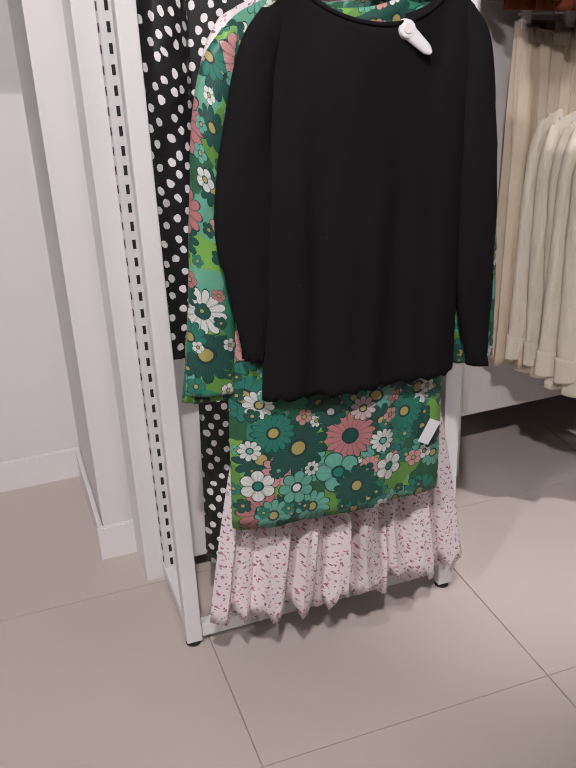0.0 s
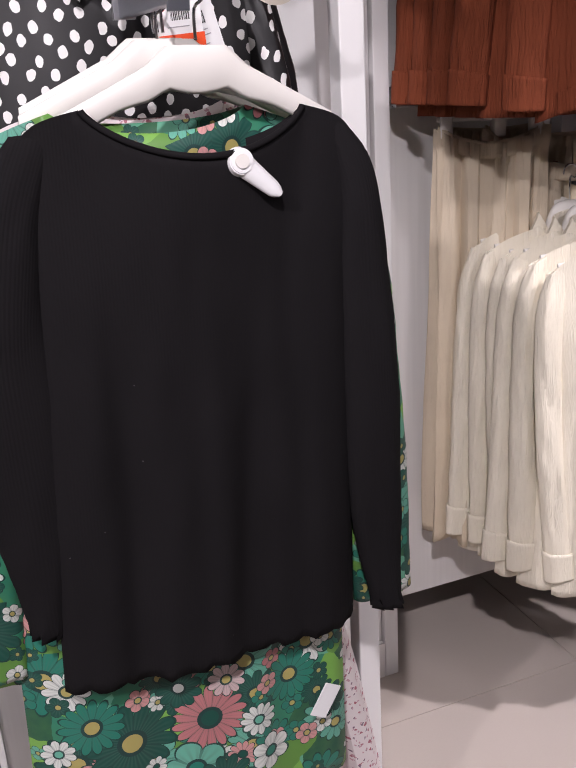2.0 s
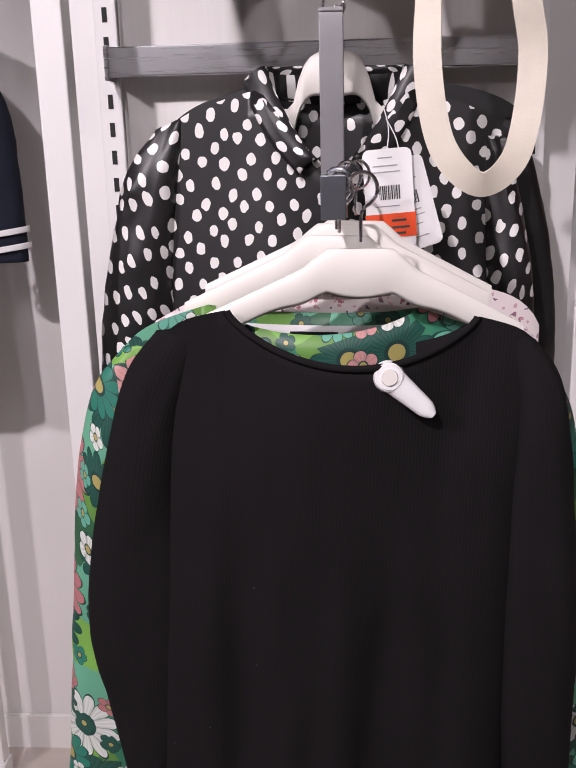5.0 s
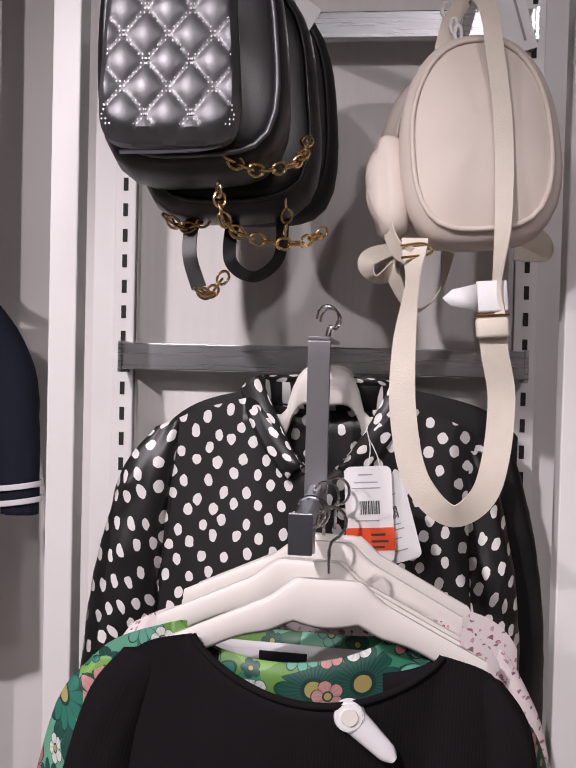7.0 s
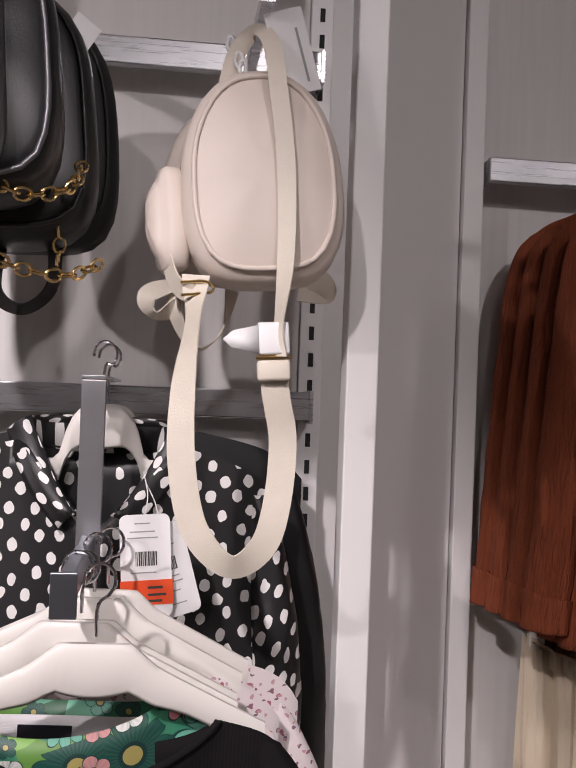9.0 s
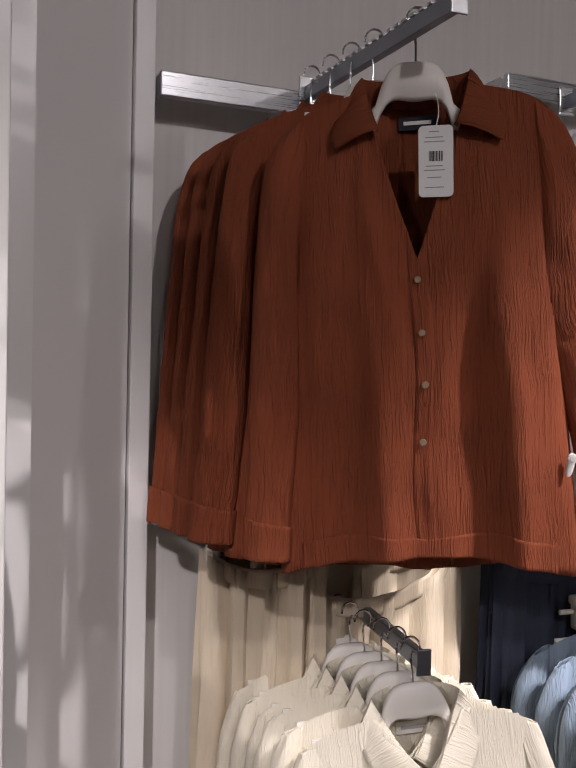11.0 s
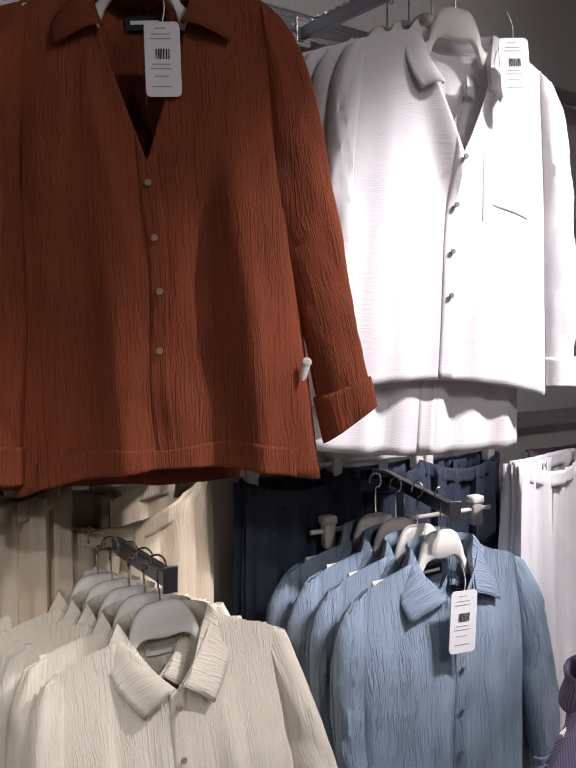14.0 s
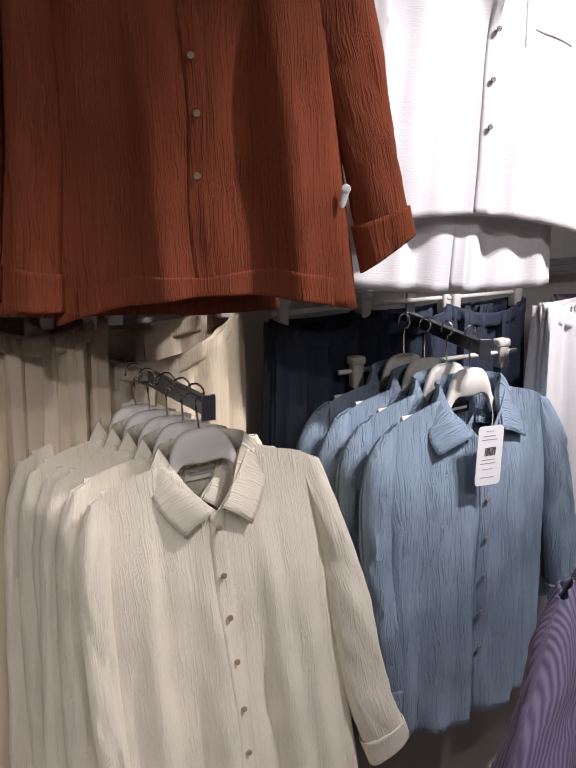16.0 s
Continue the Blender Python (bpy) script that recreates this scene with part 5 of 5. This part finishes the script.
tagged(finish("bay_edge_post", boxed(1.430, 1.905, 0.0, 1.463, 1.96, 2.9, 0.002), M_WHITE), "white edge post of the shirt bay", "post", kind="structure")


def rail2(x0, x1, z):
    r = thing("display_rail", pose(0, 0, 0), "flat brushed-steel rail hung across the bay", "rail", G2)
    part("bar", boxed(x0, 1.892, z - 0.020, x1, 1.908, z + 0.020, 0.002), M_STEEL, r, smooth=False)
    for x in (x0 + 0.004, (x0 + x1) / 2, x1 - 0.004):
        part("bracket", boxed(x - 0.004, 1.9085, z - 0.022, x + 0.004, P2 - 0.0005, z + 0.018, 0.001), M_STEEL, r, smooth=False)
    return r


rail2(1.468, 2.12, 1.975)
rail2(1.468, 2.12, 1.285)
rail2(2.14, 3.4, 2.070)
rail2(2.14, 3.4, 1.240)


def notched_arm(x0, x1, y1, z, label):
    a = thing("clothes_bracket", pose(0, 0, 0), label, "bracket", G2)
    d = Vector((x1 - x0, y1 - 1.89, 0))
    yaw = math.degrees(math.atan2(d.y, d.x))
    m = pose(x0, 1.889, z, 0, 0, yaw)
    part("arm", boxed(0.006, -0.007, -0.013, d.length, 0.007, 0.011, 0.0015, m), M_GUN, a, smooth=False)
    bm = bmesh.new()
    k = 0.03
    while k < d.length - 0.01:
        box(bm, k, -0.008, 0.0115, k + 0.012, 0.008, 0.016, 0.001, m)
        k += 0.021
    tagged(part("teeth", bm, M_STEEL, a, "row of steel hanger stops", smooth=False), kind="stuff")
    part("end_stop", boxed(d.length + 0.0003, -0.012, -0.018, d.length + 0.004, 0.012, 0.022, 0.001, m), M_STEEL, a, smooth=False)
    part("bracket", boxed(-0.0005, -0.016, -0.026, 0.0055, 0.016, 0.028, 0.001, m), M_STEEL, a, smooth=False)
    return a


notched_arm(1.722, 1.722, 1.44, 1.990, "notched steel arm that carries rust-brown shirts")
notched_arm(2.275, 2.250, 1.45, 2.050, "notched steel arm that carries white blouses")
drop_arm(1.822, 1.886, 1.307, 1.115, 1.776, 1.560, "steel display arm with a drop strap that carries cream shirts", G2)
drop_arm(2.500, 1.886, 1.262, 1.150, 2.322, 1.520, "steel display arm with a drop strap that carries blue shirts", G2)

# rust shirts, the front one twisted towards the aisle
RG = "rust-brown shirts"
for i in range(5):
    k = i / 4
    cutr = Cut(sh=0.184, chest=0.170, hem=0.203, length=0.660, neck=0.074, dip=0.232 if i == 0 else 0.12, back=0.012, vee=True, slope=0.24, depth=0.045, fold=0.014 if i == 0 else 0.012, folds=2.0, hemdrop=-0.055 if i == 0 else 0.0, seed=21 + i)
    x, y, yaw = (1.729, 1.545, -33) if i == 0 else (1.722 - 0.004 * i, 1.580 + 0.063 * i, -27 + 3 * i)
    blouse(pose(x, y, 1.908, 0, -3 if i == 0 else 0, yaw), cutr, M_RUST, "gauze_shirt",
           "rust-brown crinkled cotton shirt, open at the neck" if i == 0 else "rust-brown crinkled cotton shirt behind the front one", "shirt", RG,
           left=([(0.180, -0.044), (0.212, -0.11), (0.236, -0.38), (0.252, -0.635)], [(0.148, -0.025), (0.166, -0.21), (0.172, -0.42), (0.192, -0.640)], 0.024, 0.0, -0.012),
           right=([(0.180, -0.044), (0.212, -0.11), (0.244, -0.30), (0.262, -0.44), (0.284, -0.565)], [(0.148, -0.025), (0.155, -0.18), (0.150, -0.315), (0.184, -0.43), (0.214, -0.610)], 0.022, 0.0, 0.004),
           collar=((0.052, -0.058), (0.110, -0.082), 0.026, 0.050), buttons=[-0.262, -0.338, -0.412, -0.494] if i == 0 else (), hemband=0.06 if i == 0 else 0, inner=M_LABEL if i == 0 else None, wrinkle=0.008, seed=30 + i)
    hanger_on(pose(x, y + 0.004, 1.900, 0, 0, yaw), "hangers with rust-brown shirts", low=True, hook=0.045)
swing_tag(pose(1.731, 1.497, 1.850, 0, -2, -33), 0.045, 0.093, label="white price tag hanging in the open neck of a rust-brown shirt")
security_tag(pose(1.893, 1.402, 1.420, 0, 60, -33) @ Matrix.Diagonal((0.36, 0.36, 0.36, 1)), "small white security tag pinned to a rust-brown shirt")

# white blouses
WG = "white blouses"
for i in range(4):
    cutw = Cut(sh=0.206, chest=0.198, hem=0.225, length=0.690 if i else 0.600, neck=0.078, dip=0.195, back=0.012, vee=True, slope=0.24, depth=0.014 if i == 0 else 0.024, fold=0.0045 if i == 0 else 0.007, folds=2.6, seed=41 + i, hemdrop=-0.045 if i == 0 else 0.02)
    blouse(pose(2.308 - 0.008 * i, 1.520 + 0.046 * i, 1.952, 0, 2, -14 + 2 * i), cutw, M_WHITECLOTH, "white_blouse",
           "crisp white crinkled blouse with a V neck and grey buttons" if i == 0 else "white crinkled blouse behind the front one", "blouse", WG,
           left=([(0.202, -0.044), (0.228, -0.12), (0.236, -0.34), (0.222, -0.620)], [(0.168, -0.025), (0.186, -0.20), (0.180, -0.36), (0.158, -0.620)], 0.024, 0.0, 0.004),
           right=([(0.202, -0.044), (0.236, -0.12), (0.270, -0.34), (0.285, -0.580)], [(0.168, -0.025), (0.192, -0.20), (0.205, -0.36), (0.228, -0.580)], 0.024, 0.0, 0.0),
           collar=((0.046, -0.088), (0.078, -0.100), 0.022, 0.036), buttons=[-0.203, -0.285, -0.368, -0.447] if i == 0 else (), btn=BTN_GREY, cuffs=i == 0, pocket=i == 0, wrinkle=0.008, seed=50 + i, hemband=0.0)
    hanger_on(pose(2.310 - 0.008 * i, 1.524 + 0.046 * i, 1.957, 0, 0, -14 + 2 * i), "hangers with white blouses", low=True, hook=0.040)
swing_tag(pose(2.362, 1.445, 1.945, 0, -6, -20), 0.056, 0.092, label="white price tag at the collar of a white blouse")

# cream shirts on the lower arm
for i in range(6):
    cutc = Cut(sh=0.178, chest=0.172, hem=0.205, length=0.690, neck=0.066, dip=0.075, back=0.012, vee=True, slope=0.22, depth=0.042, fold=0.011, folds=3.2, seed=61 + i)
    x, y, yaw = 1.772 - 0.002 * i, 1.566 + 0.046 * i, -17 + 1.5 * i
    blouse(pose(x, y, 1.043, 0, -6 if i == 0 else -4 + 1.5 * (i % 3), yaw), cutc, M_CREAM, "cream_shirt",
           "cream crinkled cotton shirt buttoned to the collar" if i == 0 else "cream crinkled cotton shirt in a tight row", "shirt", "cream shirts",
           left=([(0.174, -0.040), (0.202, -0.13), (0.216, -0.36), (0.215 + 0.008 * (i % 3), -0.650)], [(0.140, -0.025), (0.160, -0.20), (0.168, -0.40), (0.160, -0.650)], 0.020, 0.0, -0.006),
           right=([(0.174, -0.040), (0.200, -0.12), (0.238, -0.28), (0.258, -0.44), (0.288, -0.556)], [(0.140, -0.025), (0.160, -0.16), (0.166, -0.28), (0.182, -0.44), (0.220, -0.590)], 0.024, 0.0, -0.008) if i == 0 else
           long_sleeve(1, 0.178, -0.04, (0.198, -0.32), (0.205, -0.64), 0.05, 0.046, 0.02, ye=0),
           collar=((0.008, -0.068), (0.048, -0.104), 0.026, 0.048), buttons=[-0.098, -0.172, -0.238, -0.312, -0.392, -0.465, -0.535] if i == 0 else (), inner=M_CREAMLABEL if i == 0 else None, wrinkle=0.008, seed=70 + i)
    hanger_on(pose(x, y + 0.004, 1.036, 0, -6 if i == 0 else -4 + 1.5 * (i % 3), yaw), "hangers with cream shirts", low=True, half=0.152, hook=0.038)

# blue shirts
for i in range(4):
    cutb = Cut(sh=0.212, chest=0.198, hem=0.190, length=0.635, neck=0.078, dip=0.085, back=0.012, vee=True, slope=0.24, depth=0.045, fold=0.011, folds=2.8, seed=81 + i)
    x, y, yaw = 2.340 + 0.004 * i, 1.562 + 0.060 * i, -4 - 2 * i
    blouse(pose(x, y, 1.063, 0, -2, yaw), cutb, M_BLUE, "blue_shirt",
           "light blue crinkled cotton shirt with a wide collar" if i == 0 else "light blue crinkled cotton shirt behind the front one", "shirt", "blue shirts",
           left=([(0.208, -0.046), (0.246, -0.12), (0.244, -0.32), (0.205, -0.590)], [(0.172, -0.028), (0.194, -0.20), (0.184, -0.36), (0.140, -0.590)], 0.024, 0.0, 0.0),
           right=([(0.208, -0.046), (0.246, -0.12), (0.285, -0.26), (0.305, -0.49)], [(0.172, -0.028), (0.194, -0.20), (0.205, -0.30), (0.245, -0.49)], 0.026, 0.0, -0.005),
           collar=((0.036, -0.066), (0.108, -0.096), 0.028, 0.060), buttons=[-0.12, -0.195, -0.27, -0.345, -0.42, -0.495] if i == 0 else (), btn=BTN_GREY, inner=M_LABEL if i == 0 else None, wrinkle=0.010, seed=90 + i)
    hanger_on(pose(x, y + 0.004, 1.060, 0, -2, yaw), "hangers with blue shirts", low=True, half=0.160, hook=0.050)
swing_tag(pose(2.316, 1.490, 1.018, 0, 2, -8), 0.058, 0.108, label="white price tag hanging from the collar of a blue shirt")

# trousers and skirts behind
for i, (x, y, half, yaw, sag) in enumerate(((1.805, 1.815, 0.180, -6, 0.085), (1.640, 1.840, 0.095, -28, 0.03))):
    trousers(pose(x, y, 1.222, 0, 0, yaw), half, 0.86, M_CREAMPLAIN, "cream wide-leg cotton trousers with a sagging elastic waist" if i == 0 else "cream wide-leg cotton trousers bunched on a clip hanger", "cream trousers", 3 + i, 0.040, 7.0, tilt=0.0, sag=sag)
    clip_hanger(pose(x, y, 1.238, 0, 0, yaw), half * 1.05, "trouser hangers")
for i, (x, y, half) in enumerate(((2.24, 1.865, 0.13), (2.47, 1.870, 0.15), (2.72, 1.860, 0.13))):
    trousers(pose(x, y, 1.175, 0, 0, 0), half, 0.84, M_NAVY, "slate-blue cotton trousers hanging at the back", "slate-blue trousers", 13 + i, 0.04, 7.0)
    clip_hanger(pose(x, y, 1.190), half, "trouser hangers")
clip_hanger(pose(2.46, 1.775, 1.075, 0, -2, -12), 0.22, "trouser hangers")
trousers(pose(2.98, 1.74, 1.19, 0, 0, 0), 0.16, 0.85, M_PLUM, "dark plum cotton trousers at the back", "dark trousers", 23, 0.05, 5.0)
trousers(pose(2.72, 1.62, 1.20, 0, 0, 10), 0.14, 0.80, M_WHITECLOTH, "white cotton trousers clipped at the waist", "white trousers", 27, 0.05, 5.0)

# purple striped shirt on a low stand in front
cutv = Cut(sh=0.240, chest=0.20, hem=0.22, length=0.66, neck=0.07, dip=0.08, back=0.012, vee=True, slope=0.28, depth=0.05, fold=0.012, folds=3.0, seed=95)
blouse(pose(2.222, 1.168, 0.985, 0, 0, 15), cutv, M_PURPLE, "striped_shirt", "purple pin-striped cotton shirt hung low in front", "shirt", "",
       left=([(0.234, -0.055), (0.300, -0.11), (0.425, -0.24), (0.510, -0.50)], [(0.195, -0.04), (0.205, -0.20), (0.260, -0.33), (0.350, -0.53)], 0.032, 0.0, -0.02),
       right=([(0.234, -0.055), (0.270, -0.11), (0.300, -0.30), (0.310, -0.55)], [(0.195, -0.04), (0.200, -0.20), (0.185, -0.33), (0.210, -0.55)], 0.030, 0.0, -0.01),
       collar=((0.02, -0.07), (0.075, -0.11)), wrinkle=0.012, seed=97)
hanger_on(pose(2.222, 1.172, 0.979, 0, 0, 15), "", low=True, half=0.14, hook=0.045)
lr = thing("low_clothes_rail", pose(0, 0, 0), "low steel clothes rail on a single post", "clothes rail")
part("rail", tube([(2.222, 1.172, 1.092), (2.60, 0.96, 1.092)], 0.009, 1, 12), M_STEEL, lr)
part("post", tube([(2.60, 0.96, 0.012), (2.60, 0.96, 1.101)], 0.014, 1, 12), M_STEEL, lr)
bm = bmesh.new()
bmesh.ops.create_cone(bm, cap_ends=True, segments=32, radius1=0.15, radius2=0.145, depth=0.012, matrix=pose(2.60, 0.96, 0.006))
part("base_plate", bm, M_STEEL, lr)

# ---- the bay beyond the pier ----
ls = thing("side_stand", pose(0, 0, 0), "white square-tube stand beside the pier", "frame")
part("post", boxed(0.045, 2.225, 0.055, 0.080, 2.260, 2.4, 0.002), M_WHITE, ls, smooth=False)
part("foot_rail", boxed(0.040, 1.80, 0.012, 0.085, 2.262, 0.054, 0.002), M_WHITE, ls, smooth=False)
part("top_rail", boxed(-0.60, 2.225, 1.82, 0.0445, 2.260, 1.855, 0.002), M_WHITE, ls, smooth=False)
part("post", boxed(-0.64, 2.225, 0.012, -0.605, 2.260, 2.4, 0.002), M_WHITE, ls, smooth=False)
cutn = Cut(sh=0.20, chest=0.20, hem=0.21, length=0.70, neck=0.08, dip=0.06, slope=0.28, depth=0.04, fold=0.010, seed=101)
nv = blouse(pose(0.0, 2.13, 1.74, 0, 0, 0), cutn, M_DARKNAVY, "navy_cardigan", "dark navy knit with white-striped cuffs", "cardigan", "", cuffs=False, placket=False, seed=101,
            left=long_sleeve(-1, 0.2, -0.055, (0.24, -0.24), (0.25, -0.47), 0.06, 0.05, 0.03, ye=0), right=long_sleeve(1, 0.2, -0.055, (0.245, -0.24), (0.262, -0.475), 0.06, 0.05, 0.03, ye=0))
for z in (-0.425, -0.455):
    part("cuff_stripe", sleeve_mesh([(0.2585, 0, z + 0.011, 0.049, 0.034), (0.260, 0, z, 0.047, 0.033)], 5, 0.001, 4), M_TAG, nv, "white knitted stripe", thick=0.001)
hanger_on(pose(0.0, 2.134, 1.735), "", hook=0.04)

# ---- unseen ceiling fixtures for the key and added fill lamps ----
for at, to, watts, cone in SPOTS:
    f = thing("key_or_fill_fixture", pose(at[0], at[1], CEIL), "unseen white ceiling fixture at a key or fill lamp", "spotlight", "ceiling spotlights")
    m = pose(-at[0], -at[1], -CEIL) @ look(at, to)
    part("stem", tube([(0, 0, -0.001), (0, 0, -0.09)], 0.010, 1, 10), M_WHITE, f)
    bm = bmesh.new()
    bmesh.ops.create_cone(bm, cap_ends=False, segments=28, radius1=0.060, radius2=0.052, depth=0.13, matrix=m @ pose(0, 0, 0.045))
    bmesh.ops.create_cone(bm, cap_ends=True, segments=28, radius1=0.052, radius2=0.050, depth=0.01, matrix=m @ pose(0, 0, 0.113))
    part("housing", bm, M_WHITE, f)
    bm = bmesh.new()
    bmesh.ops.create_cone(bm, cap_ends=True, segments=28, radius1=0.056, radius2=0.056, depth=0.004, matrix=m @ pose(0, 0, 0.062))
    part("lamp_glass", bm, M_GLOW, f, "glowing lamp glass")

# ---- floor ----
tagged(finish("floor", boxed(-3.15, -3.15, -0.12, 5.15, BACK + 0.15, -0.004), M_GROUT), "beige porcelain floor tiles with dark grout joints", "floor", kind="structure")
floor_ob = [o for o in scene.objects if o.name == "floor"][0]
T, J = 0.626, 0.0022
bm = boxed(J / 2, J / 2, -0.0038, T - J / 2, T - J / 2, 0.0, 0.0008)
tile_me = bpy.data.meshes.new("tile")
bm.to_mesh(tile_me)
bm.free()
tile_me.materials.append(M_TILE)
X0, Y0 = 0.608 - 6 * T, 1.760 - 8 * T
for i in range(14):
    for j in range(9):
        if X0 + i * T > 4.99 or Y0 + j * T > BACK:
            continue
        t = new("tile", tile_me)
        t.location = (X0 + i * T, Y0 + j * T, 0)
        t.parent = floor_ob
